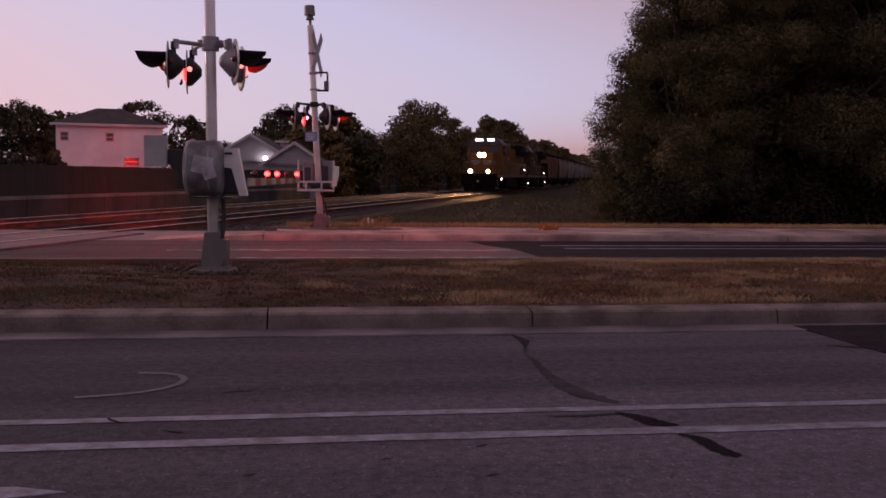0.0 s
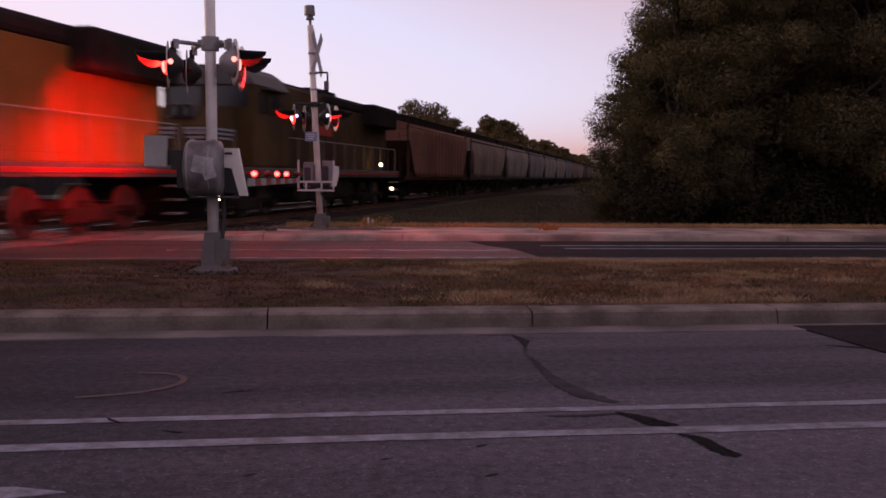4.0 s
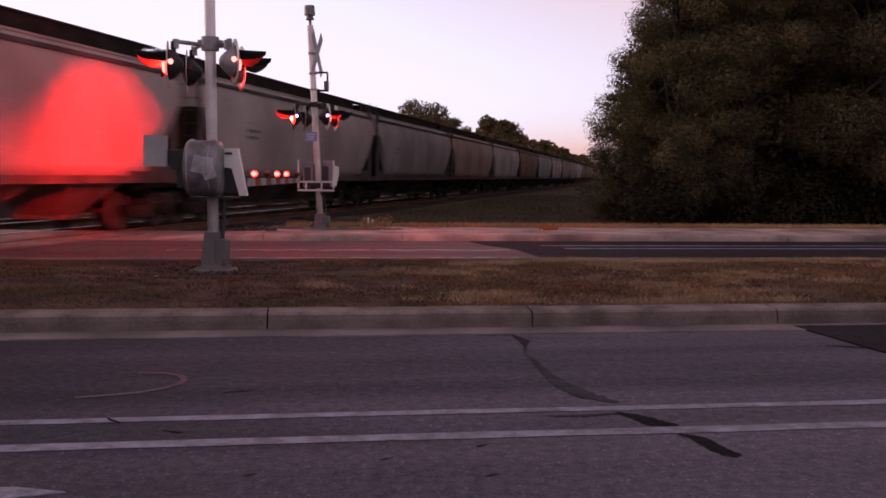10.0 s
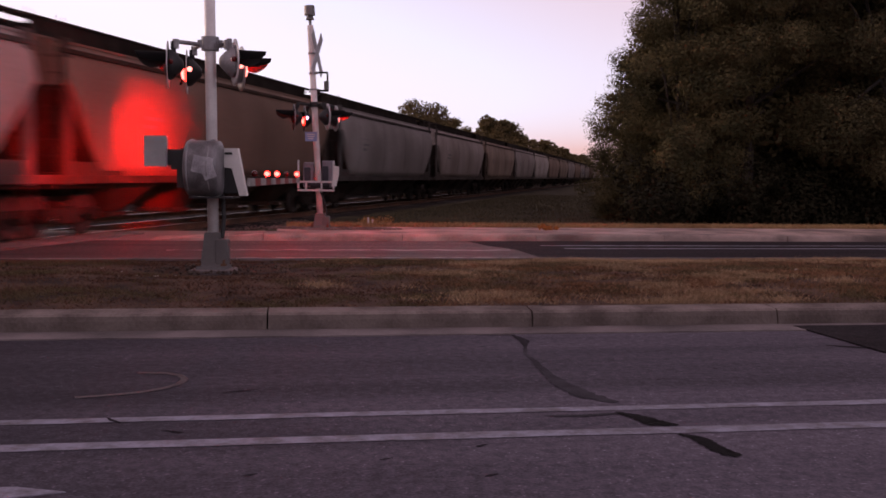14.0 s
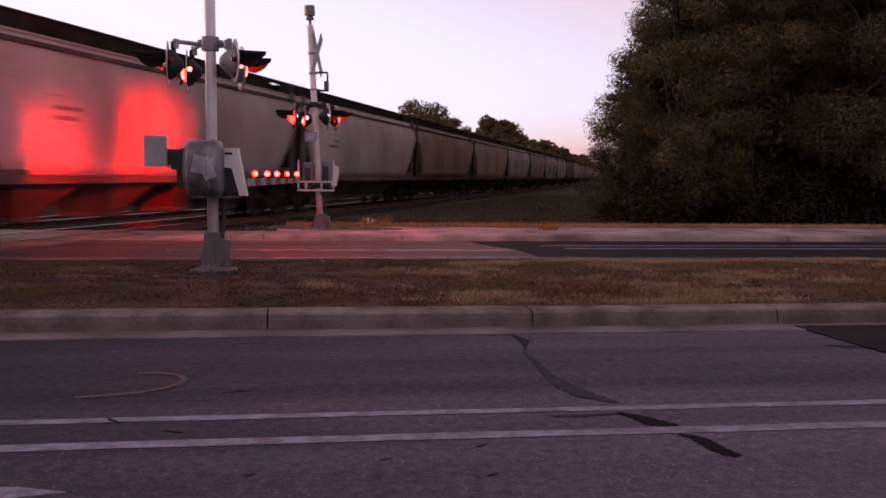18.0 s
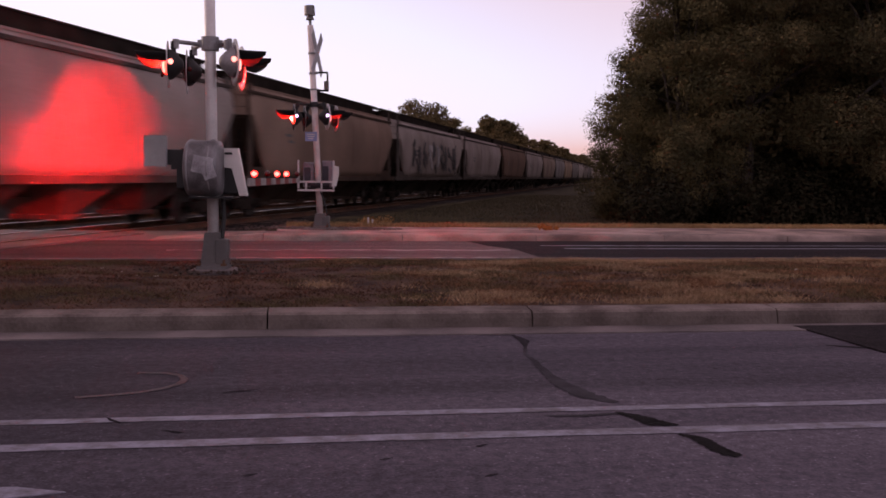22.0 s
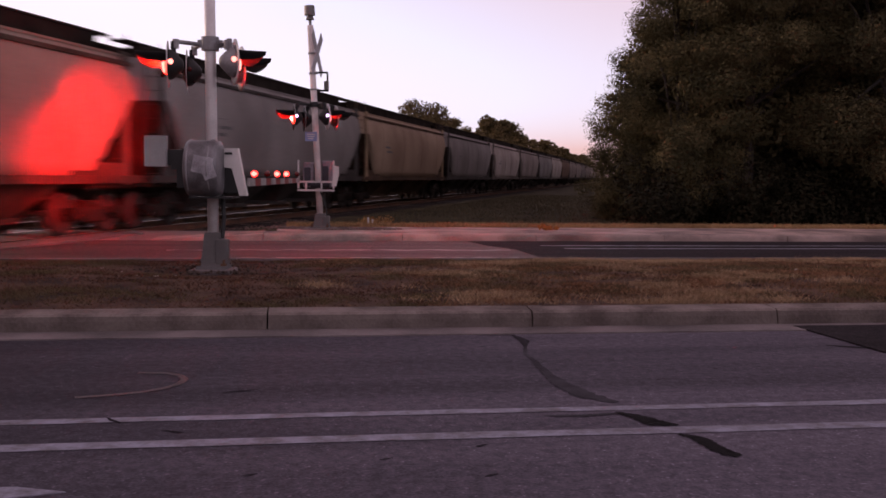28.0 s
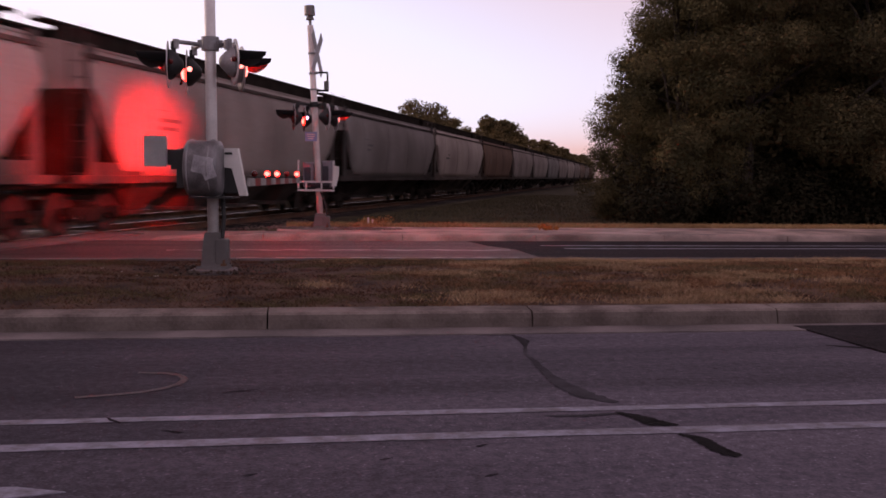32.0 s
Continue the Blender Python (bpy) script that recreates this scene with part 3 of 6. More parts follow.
def light_head(mast, p, az, phase, cs, beam_turn, beam_mat, shell, lobes=(), lag=0.149):
    """One flashing head: bowl, background disc, visor, and the turning lens drum inside.
    cs: the side (local y) open under the visor; beam_turn: degrees from the axis to the side beam."""
    inv = mast.matrix_basis.inverted()
    bm = bmn()
    lathe(bm, [(-0.20, 0.0), (-0.20, 0.045), (-0.185, 0.07), (-0.07, 0.185), (-0.04, 0.195), (0.0, 0.195), (0.0, 0.158), (-0.09, 0.153), (-0.16, 0.04), (-0.16, 0.0)], 22)
    rod(bm, (-0.07, 0, 0.16), (-0.07, 0, 0.30), 0.035)
    head = part("light_head", bm, shell, mast, "metal signal lamp housing", at=inv @ az_pose(p, az))
    bm = bmn()
    lathe(bm, [(0.002, 0.172), (0.002, 0.305), (-0.006, 0.305), (-0.006, 0.172), (0.002, 0.172)], 28)
    for f in bm.faces:
        f.material_index = 1 if f.calc_center_median().x > 0.0 else 0
    part("background_disc", bm, [DISC_BACK, BLACK], head, "round background plate, black in front and bare metal behind")
    # hood cut away in a long curve from the disc to a tip in front, deeper on the far side
    bm = bmn()
    for r0, mi in ((0.165, 0), (0.160, 1)):
        rings = []
        for j in range(13):
            x = 0.003 + 0.41 * j / 12
            cut = math.sqrt(max(0.0, 1 - (j / 12) ** 2.4))
            hi = max(4.0, math.degrees(math.acos(1 - 0.86 * cut)))
            deep = 1.02 + 0.34 * min(1.0, max(0.0, (x - 0.10) / 0.12))
            lo = -max(4.0, math.degrees(math.acos(1 - deep * cut)))
            ring = []
            for i in range(15):
                a = radians(lo + (hi - lo) * i / 14)
                ring.append(bm.verts.new((x, cs * r0 * math.sin(a), r0 * math.cos(a))))
            rings.append(ring)
        for p0, p1 in zip(rings, rings[1:]):
            for k in range(14):
                bm.faces.new((p0[k], p0[k + 1], p1[k + 1], p1[k])).material_index = mi
    part("visor", bm, [VISOR, VISOR_IN], head, "long black sheet visor", smooth=True)
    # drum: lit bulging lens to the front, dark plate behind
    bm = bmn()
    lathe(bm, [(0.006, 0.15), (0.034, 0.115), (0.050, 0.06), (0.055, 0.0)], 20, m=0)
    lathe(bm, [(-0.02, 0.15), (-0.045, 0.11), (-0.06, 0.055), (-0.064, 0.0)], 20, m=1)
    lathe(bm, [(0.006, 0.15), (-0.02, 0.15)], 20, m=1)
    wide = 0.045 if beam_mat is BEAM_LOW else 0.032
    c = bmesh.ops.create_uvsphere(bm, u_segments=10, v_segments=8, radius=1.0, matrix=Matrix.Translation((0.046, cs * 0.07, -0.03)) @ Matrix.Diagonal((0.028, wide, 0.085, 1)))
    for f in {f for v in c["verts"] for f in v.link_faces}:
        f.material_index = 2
    # pin-size emitters added inside the drum to throw red spots on train and ground
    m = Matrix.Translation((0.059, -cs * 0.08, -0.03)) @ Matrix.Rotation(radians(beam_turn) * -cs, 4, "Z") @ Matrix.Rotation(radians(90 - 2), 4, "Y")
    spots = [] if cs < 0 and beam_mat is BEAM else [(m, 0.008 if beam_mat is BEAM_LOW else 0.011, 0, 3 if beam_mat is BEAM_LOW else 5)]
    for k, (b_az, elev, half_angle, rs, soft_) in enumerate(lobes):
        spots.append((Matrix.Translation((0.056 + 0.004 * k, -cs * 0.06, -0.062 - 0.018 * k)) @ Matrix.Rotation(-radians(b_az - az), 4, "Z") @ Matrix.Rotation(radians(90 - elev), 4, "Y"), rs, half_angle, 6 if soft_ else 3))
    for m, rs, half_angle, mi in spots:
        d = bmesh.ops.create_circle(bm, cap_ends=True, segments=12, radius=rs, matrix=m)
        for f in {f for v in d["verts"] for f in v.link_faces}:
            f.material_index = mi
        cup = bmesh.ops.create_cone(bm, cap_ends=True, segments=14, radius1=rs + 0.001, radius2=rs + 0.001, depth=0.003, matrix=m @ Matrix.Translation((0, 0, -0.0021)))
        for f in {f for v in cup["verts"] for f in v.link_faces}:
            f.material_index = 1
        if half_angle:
            # added black tube, no lamp part: trims the emitter to one spot
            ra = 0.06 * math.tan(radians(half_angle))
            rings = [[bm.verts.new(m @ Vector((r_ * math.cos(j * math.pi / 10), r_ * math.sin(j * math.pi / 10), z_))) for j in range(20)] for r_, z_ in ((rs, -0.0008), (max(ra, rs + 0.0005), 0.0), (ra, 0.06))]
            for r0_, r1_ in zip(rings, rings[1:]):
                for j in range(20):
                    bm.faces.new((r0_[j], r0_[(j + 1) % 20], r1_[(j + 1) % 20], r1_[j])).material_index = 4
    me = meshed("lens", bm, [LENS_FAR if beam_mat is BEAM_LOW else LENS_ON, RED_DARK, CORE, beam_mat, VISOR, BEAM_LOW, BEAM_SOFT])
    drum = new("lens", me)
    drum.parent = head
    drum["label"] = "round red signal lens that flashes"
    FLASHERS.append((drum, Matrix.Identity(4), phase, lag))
    # side window of the lamp, lit on its outer half
    bm = bmn()
    bmesh.ops.create_uvsphere(bm, u_segments=12, v_segments=8, radius=0.036)
    for f in bm.faces:
        f.material_index = 0 if f.calc_center_median().y * cs > 0 else 1
    peep = new("side_window", meshed("side_window", bm, [SIDE_VIOLET if beam_mat is BEAM_LOW else SIDE_RED, RED_DARK]))
    peep.parent = head
    home = Matrix.Translation((-0.045, cs * 0.19, 0.02))
    peep.matrix_basis = home
    peep["label"] = "small round side window of the signal lamp"
    FLASHERS.append((peep, home, phase, lag))
    return head


def pipe_mast(name, base, top, label, r=0.075):
    m = Matrix.Translation(base)
    mast = tagged(empty(name, m), label, "crossing signal")
    v = Vector(top) - Vector(base)
    bm = bmn()
    rod(bm, (0, 0, 0.1), v, r, r * 0.96, n=20)
    part("pole", bm, STEEL, mast, "bare metal pole", smooth=False)
    for p in mast.children[0].data.polygons:
        p.use_smooth = len(p.vertices) == 4
    return mast


def junction_base(mast, k=1.0, tall=1.0):
    bm = bmn()
    prof = [(0.30 * k, 0.0), (0.29 * k, 0.05), (0.21 * k, 0.09), (0.155 * k, 0.50 * k * tall), (0.14 * k, 0.52 * k * tall)]
    rings = [[bm.verts.new((sx * w, sy * w * 0.9, z)) for sx, sy in ((-1, -1), (1, -1), (1, 1), (-1, 1))] for w, z in prof]
    for a, b in zip(rings, rings[1:]):
        for i in range(4):
            bm.faces.new((a[i], a[(i + 1) % 4], b[(i + 1) % 4], b[i]))
    bm.faces.new(rings[-1])
    bm.faces.new(rings[0][::-1])
    part("base", bm, ALU, mast, "grey cast metal base")
    bm = bmn()
    box(bm, (0.24 * k, 0.26 * k, 0.36 * k * tall), (0.19 * k, -0.05, 0.25 * k * tall), bev=0.015)
    part("junction_box", bm, ALU, mast, "grey metal cable box")
    for sx, sy in ((-1, -1), (1, -1), (1, 1), (-1, 1)):
        bm = bmn()
        rod(bm, (sx * 0.25 * k, sy * 0.22 * k, 0.02), (sx * 0.25 * k, sy * 0.22 * k, 0.14), 0.018, n=6)
        box(bm, (0.07, 0.07, 0.03), (sx * 0.25 * k, sy * 0.22 * k, 0.075), bev=0.004)
        part("anchor_bolt", bm, RUST, mast)


def gate_mechanism(mast, sgn=1):
    """Horizontal drum case, side brackets, counterweight with its arm."""
    mech = bmn()
    lathe(mech, [(-0.31, 0.0), (-0.31, 0.27), (-0.29, 0.34), (-0.24, 0.37), (0.07, 0.37), (0.12, 0.34), (0.14, 0.27), (0.14, 0.0)], 24)
    for v in mech.verts:
        v.co.z = max(-0.36, min(0.36, v.co.z * 1.06))
    body = part("gate_case", mech, mat("scuffed_case", (0.21, 0.20, 0.21), 0.45, 0.3, var=0.4, scale=16, bump=0.2), mast, "scuffed silver gate mechanism case", at=Matrix.Translation((0.03, -0.24, 1.36)))
    bm = bmn()
    box(bm, (0.56, 0.5, 0.02), (0, 0, 0))
    part("case_shelf", bm, BLACK, body, at=Matrix.Translation((0.02, 0.1, -0.385)))
    for x in (-0.24, 0.03):
        bm = bmn()
        lathe(bm, [(x - 0.012, 0.372), (x - 0.012, 0.383), (x + 0.012, 0.383), (x + 0.012, 0.372)], 24)
        part("case_band", bm, SILVER, body)
    bm = bmn()
    box(bm, (0.25, 0.01, 0.22), (-0.03, -0.366, 0.04), rot=Matrix.Rotation(0.2, 4, "Y"))
    box(bm, (0.16, 0.01, 0.26), (0.04, -0.364, -0.01), rot=Matrix.Rotation(-0.35, 4, "Y"))
    part("bare_patch", bm, mat("scraped_metal", (0.40, 0.39, 0.42), 0.5, 0.4, var=0.3, scale=20), body, "scraped pale patch on the case")
    # counterweight side
    bm = bmn()
    prism(bm, [(-0.03, -0.05), (0.26, -0.05), (0.26, 0.03), (-0.03, 0.03)], -0.2, 0.2)
    part("counterweight", bm, mat("weight_grey", (0.30, 0.30, 0.30), 0.55, var=0.2, scale=10), mast, "flat grey counterweight plate", at=Matrix.Translation((-0.765, -0.38, 1.575)))
    bm = bmn()
    box(bm, (0.50, 0.08, 0.20), (0, 0, 0), bev=0.01)
    prism(bm, [(0.06, -0.045), (0.25, -0.045), (0.25, 0.06), (0.06, 0.06)], -0.16, 0.07)
    prism(bm, [(0.13, -0.035), (0.26, -0.035), (0.26, 0.05), (0.13, 0.05)], -0.40, -0.159)
    part("counterweight_arm", bm, BLACK, mast, at=Matrix.Translation((-0.52, -0.33, 1.50)))
    bm = bmn()
    prism(bm, [(-0.42, -0.04), (-0.33, -0.04), (-0.33, 0.03), (-0.42, 0.03)], 1.12, 1.62)
    part("pivot_bracket", bm, BLACK, mast)
    # white bracket that carries the arm
    bm = bmn()
    pts = [(0.12, 1.63), (0.33, 1.63), (0.45, 1.0), (0.35, 1.0), (0.25, 1.36), (0.14, 1.38)]
    lo = [bm.verts.new((x, -0.05, z)) for x, z in pts]
    hi = [bm.verts.new((x, 0.06, z)) for x, z in pts]
    bm.faces.new(lo)
    bm.faces.new(hi[::-1])
    for i in range(len(pts)):
        bm.faces.new((lo[i], hi[i], hi[(i + 1) % len(pts)], lo[(i + 1) % len(pts)]))
    br = part("arm_bracket", bm, WHITE, mast, "white bent arm bracket", at=Matrix.Translation((0.02, -0.05, 0)))
    bm = bmn()
    box(bm, (0.30, 0.10, 0.36), (0.22, 0.02, 1.2), bev=0.02)
    part("bracket_gusset", bm, BLACK, br)
    bm = bmn()
    box(bm, (0.10, 0.01, 0.03), (0.21, -0.062, 1.56))
    part("bracket_slot", bm, BLACK, br)


def crossing_mast_near():
    base = Vector((-3.1, 12.95, 0.2))
    mast = pipe_mast("crossing_signal", base, (-3.15, 12.95, 5.3), "silver crossing mast with red lamps and gate mechanism", 0.075)
    junction_base(mast, 0.68, 1.42)
    gate_mechanism(mast)
    # cable hose from the case to the base
    bm = bmn()
    pts = [Vector((0.11, 0.02, 1.05)), Vector((0.13, 0.0, 0.9)), Vector((0.14, 0.0, 0.7)), Vector((0.12, -0.03, 0.42))]
    for p, q in zip(pts, pts[1:]):
        rod(bm, p, q, 0.03, n=8)
    part("cable_hose", bm, BLACK, mast)
    # clamp and cross arms
    bm = bmn()
    rod(bm, (-0.03, 0, 2.92), (-0.03, 0, 3.10), 0.115, n=20)
    rod(bm, (-0.15, 0, 2.96), (-0.15, 0, 3.06), 0.05, n=12)
    rod(bm, (0.09, 0, 2.96), (0.09, 0, 3.06), 0.05, n=12)
    part("clamp", bm, SILVER, mast)
    bm = bmn()
    heads = (((-3.61, 12.65, 3.02), -102), ((-3.55, 13.35, 3.00), -102), ((-2.76, 12.75, 3.07), 67), ((-2.80, 13.35, 3.05), 67))
    for (p, az) in heads:
        q = Vector(p) - base
        j = Vector((q.x - 0.1 * math.sin(radians(az)), q.y - 0.1 * math.cos(radians(az)), 3.0))
        k = Vector((-0.03 + (0.12 if q.x > 0 else -0.12), 0, 3.0))
        rod(bm, k, j, 0.028)
        rod(bm, j + Vector((0, 0, 0.03)), j - Vector((0, 0, 0.09)), 0.042)
    part("cross_arm", bm, SILVER, mast)
    phases = (1, 0, 1, 0)
    # added red spot emitters: bearing, height angle, half angle, size of the source
    beams = (((-25.0, -1.4, 7.8, 0.0017, 0), (-28.0, -9.0, 9.0, 0.0052, 1), (-37.0, -13.0, 12.0, 0.0038, 1), (-30.0, -24.0, 17.0, 0.0017, 1)),
             ((-19.4, -0.9, 4.9, 0.0025, 0), (-20.0, -7.0, 5.2, 0.0022, 0), (-34.5, -6.5, 6.4, 0.0060, 1), (-32.0, -15.0, 10.0, 0.0035, 1), (-30.0, -24.0, 17.0, 0.0015, 1)), ((16.0, -29.0, 24.0, 0.00040, 0),), ((16.0, -29.0, 24.0, 0.00040, 0),))
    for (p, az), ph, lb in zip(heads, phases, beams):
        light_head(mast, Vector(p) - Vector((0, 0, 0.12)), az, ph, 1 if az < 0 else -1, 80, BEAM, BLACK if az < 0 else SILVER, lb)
    return mast


def concrete_pad(p, w, z):
    bm = bmn()
    box(bm, (w, w, 0.3), (p[0], p[1], z - 0.13), bev=0.02)
    tagged(part("mast_footing", bm, CONCRETE), "concrete footing under a crossing mast", "footing", kind="structure")


crossing_mast_near()
concrete_pad((-3.1, 12.93), 0.56, 0.19)


def gate_arm():
    p0 = Vector((-2.63, 12.95, 1.40))
    arm = tagged(empty("gate_arm", Matrix.Translation(p0)), "lowered red and white striped crossing gate arm with red lamps", "gate arm")
    ARM_RED = mat("dull_red_stripe", (0.20, 0.025, 0.022), 0.6, var=0.3, scale=20)
    ARM_WHITE = mat("dull_white_stripe", (0.30, 0.285, 0.275), 0.6, var=0.3, scale=20)
    n = 11
    L = 4.5
    for k in range(n):
        bm = bmn()
        w = 0.11 - 0.035 * k / n
        box(bm, (0.03, L / n, w), (0, (k + 0.5) * L / n, -0.02))
        part("arm_stripe", bm, (ARM_RED if k % 2 else ARM_WHITE), arm)
    for k, (y, ph) in enumerate(((0.42, 1), (1.40, 0), (2.25, 2), (3.15, 1), (4.3, 0))):
        bm = bmn()
        rod(bm, (0, y, 0.03), (0, y, 0.05), 0.03, n=10)
        holder = part("lamp_holder", bm, BLACK, arm)
        bm = bmn()
        c = bmesh.ops.create_uvsphere(bm, u_segments=12, v_segments=8, radius=0.047)
        for f in bm.faces:
            cy = f.calc_center_median().y
            f.material_index = 0 if cy > 0 else (2 if cy < -0.030 else 1)
        drum = new("gate_lamp", meshed("gate_lamp", bm, [RED_DARK, GATE_RED, GATE_CORE]))
        drum.parent = holder
        drum.matrix_basis = Matrix.Translation((0, y, 0.095))
        drum["label"] = "small red gate lamp"
        if ph < 2:
            FLASHERS.append((drum, Matrix.Translation((0, y, 0.095)), ph, 0.04))
    return arm


gate_arm()


def crossing_mast_far():
    base = Vector((-2.92, 22.82, 0.2))
    top = Vector((-3.17, 22.82, 4.97))
    mast = pipe_mast("crossing_signal", base, top, "leaning pale crossing mast with bell, crossbuck and red lamps", 0.075)
    mast.children[0].data.materials[0] = mat("mast_pale_paint", (0.74, 0.66, 0.64), 0.55, 0.1, var=0.25, scale=9)
    junction_base(mast, 0.72)

    def on(z):
        return Vector((-0.25 * z / 4.77, 0, z))
    bm = bmn()
    rod(bm, on(4.77), on(4.95), 0.035, n=10)
    rod(bm, on(4.9), on(5.0), 0.1, 0.06, n=16)
    rod(bm, on(5.0), on(5.22), 0.13, 0.12, n=18)
    part("bell", bm, mat("bell_grey", (0.16, 0.15, 0.15), 0.5, 0.4, var=0.2), mast, "grey electric bell on the mast top")
    # crossbuck, nearly edge on
    for sgn in (-1, 1):
        bm = bmn()
        box(bm, (1.22, 0.012, 0.22), (0, 0, 0), rot=Matrix.Rotation(sgn * radians(48), 4, "Y"))
        part("crossbuck_blade", bm, mat("crossbuck_back", (0.48, 0.47, 0.50), 0.45, 0.3, var=0.15), mast, "flat metal crossbuck blade", at=Matrix.Translation(on(4.12) + Vector((0.13, 0.0 + 0.004 * sgn, 0))) @ Matrix.Rotation(radians(79 + 3), 4, "Z"))
    for z in (4.12, 3.66, 3.28):
        bm = bmn()
        rod(bm, on(z - 0.02), on(z + 0.02), 0.09, n=18)
        rod(bm, on(z), on(z) + Vector((0.14, 0, 0)), 0.018, n=8)
        part("strap", bm, SILVER, mast)
    bm = bmn()
    rod(bm, on(3.68) + Vector((0.05, 0, 0)), on(3.68) + Vector((0.36, 0, 0)), 0.022)
    rod(bm, on(3.66) + Vector((0.35, 0, 0)), on(3.26) + Vector((0.33, 0, 0)), 0.022)
    rod(bm, on(3.26) + Vector((0.05, 0, 0)), on(3.26) + Vector((0.35, 0, 0)), 0.022)
    br = part("bracket", bm, BLACK, mast)
    bm = bmn()
    box(bm, (0.10, 0.16, 0.2), on(3.38) + Vector((0.31, 0, 0)), bev=0.01)
    part("relay_box", bm, ALU, br)
    # blue sign
    bm = bmn()
    box(bm, (0.28, 0.012, 0.22), (0, 0, 0), bev=0.003)
    sg = part("blue_sign", bm, mat("blue_sign", (0.22, 0.28, 0.48), 0.5, var=0.1), mast, "small blue notice plate", at=Matrix.Translation(on(2.18) + Vector((-0.1, -0.1, 0))))
    for k in range(3):
        bm = bmn()
        box(bm, (0.2 - 0.04 * k, 0.006, 0.02), (0, -0.008, 0.05 - 0.05 * k))
        part("text_bar", bm, WHITE, sg)
    # lamps
    heads = (((-3.50, 22.45, 2.93), -106), ((-3.36, 23.15, 2.93), -106), ((-2.72, 22.50, 2.95), 70), ((-2.60, 23.15, 2.95), 70))
    bm = bmn()
    z0 = 2.93
    rod(bm, on(z0 - 0.06), on(z0 + 0.06), 0.1, n=18)
    for (p, az) in heads:
        q = Vector(p) - base
        j = Vector((q.x - 0.1 * math.sin(radians(az)), q.y, z0))
        rod(bm, on(z0) + Vector((0.1 if q.x > -0.15 else -0.1, 0, 0)), j, 0.028)
        rod(bm, j + Vector((0, 0, 0.03)), j - Vector((0, 0, 0.1)), 0.042)
    part("cross_arm", bm, BLACK, mast)
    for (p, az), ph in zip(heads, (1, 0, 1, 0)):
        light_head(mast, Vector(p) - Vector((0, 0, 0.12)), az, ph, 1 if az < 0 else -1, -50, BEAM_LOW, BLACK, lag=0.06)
    # gate mechanism frame
    WB = mat("white_frame", (0.55, 0.50, 0.50), 0.5, var=0.2, scale=12)
    for z in (1.12, 0.92):
        bm = bmn()
        box(bm, (0.86, 0.05, 0.045), (-0.07, -0.3, z), bev=0.006)
        part("frame_bar", bm, WB, mast, "white painted frame bar")
    for x in (-0.48, -0.3, 0.06, 0.34):
        bm = bmn()
        box(bm, (0.04, 0.05, 0.66 if abs(x) > 0.31 else 0.24), (x, -0.3, 1.29 if abs(x) > 0.31 else 1.02), bev=0.005)
        part("frame_post", bm, WB, mast)
    CASE = mat("grey_case", (0.235, 0.205, 0.235), 0.5, 0.3, var=0.3, scale=10)
    DARK_CASE = mat("dark_case", (0.045, 0.040, 0.052), 0.6, 0.2, var=0.3, scale=10)
    for x, w, h in ((-0.29, 0.27, 0.60), (0.14, 0.25, 0.64)):
        bm = bmn()
        box(bm, (w, 0.20, h), (x, 0.16, 0.98 + h / 2), bev=0.03)
        case = part("gate_case", bm, CASE, mast, "grey gate mechanism case")
        bm = bmn()
        box(bm, (0.55 * w, 0.03, 0.72 * h), (x - 0.03, 0.055, 0.94 + h / 2), bev=0.008)
        part("case_door", bm, DARK_CASE, case, "dark recessed door")
    bm = bmn()
    rod(bm, (-0.22, -0.05, 1.05), (0.22, -0.05, 1.05), 0.09, n=14)
    part("gate_shaft", bm, DARK_CASE, mast, "dark shaft of the gate arm")
    bm = bmn()
    pts = [(0.36, 1.50), (0.46, 1.48), (0.46, 1.30), (0.40, 1.02), (0.30, 1.02), (0.35, 1.30)]
    lo = [bm.verts.new((x, -0.34, z)) for x, z in pts]
    hi = [bm.verts.new((x, -0.22, z)) for x, z in pts]
    bm.faces.new(lo)
    bm.faces.new(hi[::-1])
    for i in range(len(pts)):
        bm.faces.new((lo[i], hi[i], hi[(i + 1) % len(pts)], lo[(i + 1) % len(pts)]))
    part("arm_bracket", bm, WHITE, mast, "white bent arm bracket")
    bm = bmn()
    rod(bm, on(0.9) + Vector((0.05, -0.06, 0)), (0.12, -0.08, 0.6), 0.02)
    rod(bm, (0.12, -0.08, 0.6), (0.16, -0.06, 0.35), 0.02)
    part("cable_hose", bm, BLACK, mast)
    return mast


crossing_mast_far()
concrete_pad((-2.92, 22.82), 0.75, 0.21)
# ---- houses beyond the fence ----
SIDING = mat("pale_siding", (0.78, 0.74, 0.74), 0.8, var=0.12, scale=3, bump=0.2)
SIDING2 = mat("grey_siding", (0.42, 0.39, 0.40), 0.8, var=0.12, scale=3, bump=0.2)
SHINGLE = mat("roof_shingle", (0.05, 0.042, 0.04), 0.9, var=0.35, scale=8, bump=0.6)
GLASS = mat("dark_window", (0.02, 0.02, 0.025), 0.12, var=0.1)
TRIM = mat("house_trim", (0.55, 0.50, 0.49), 0.6, var=0.1)


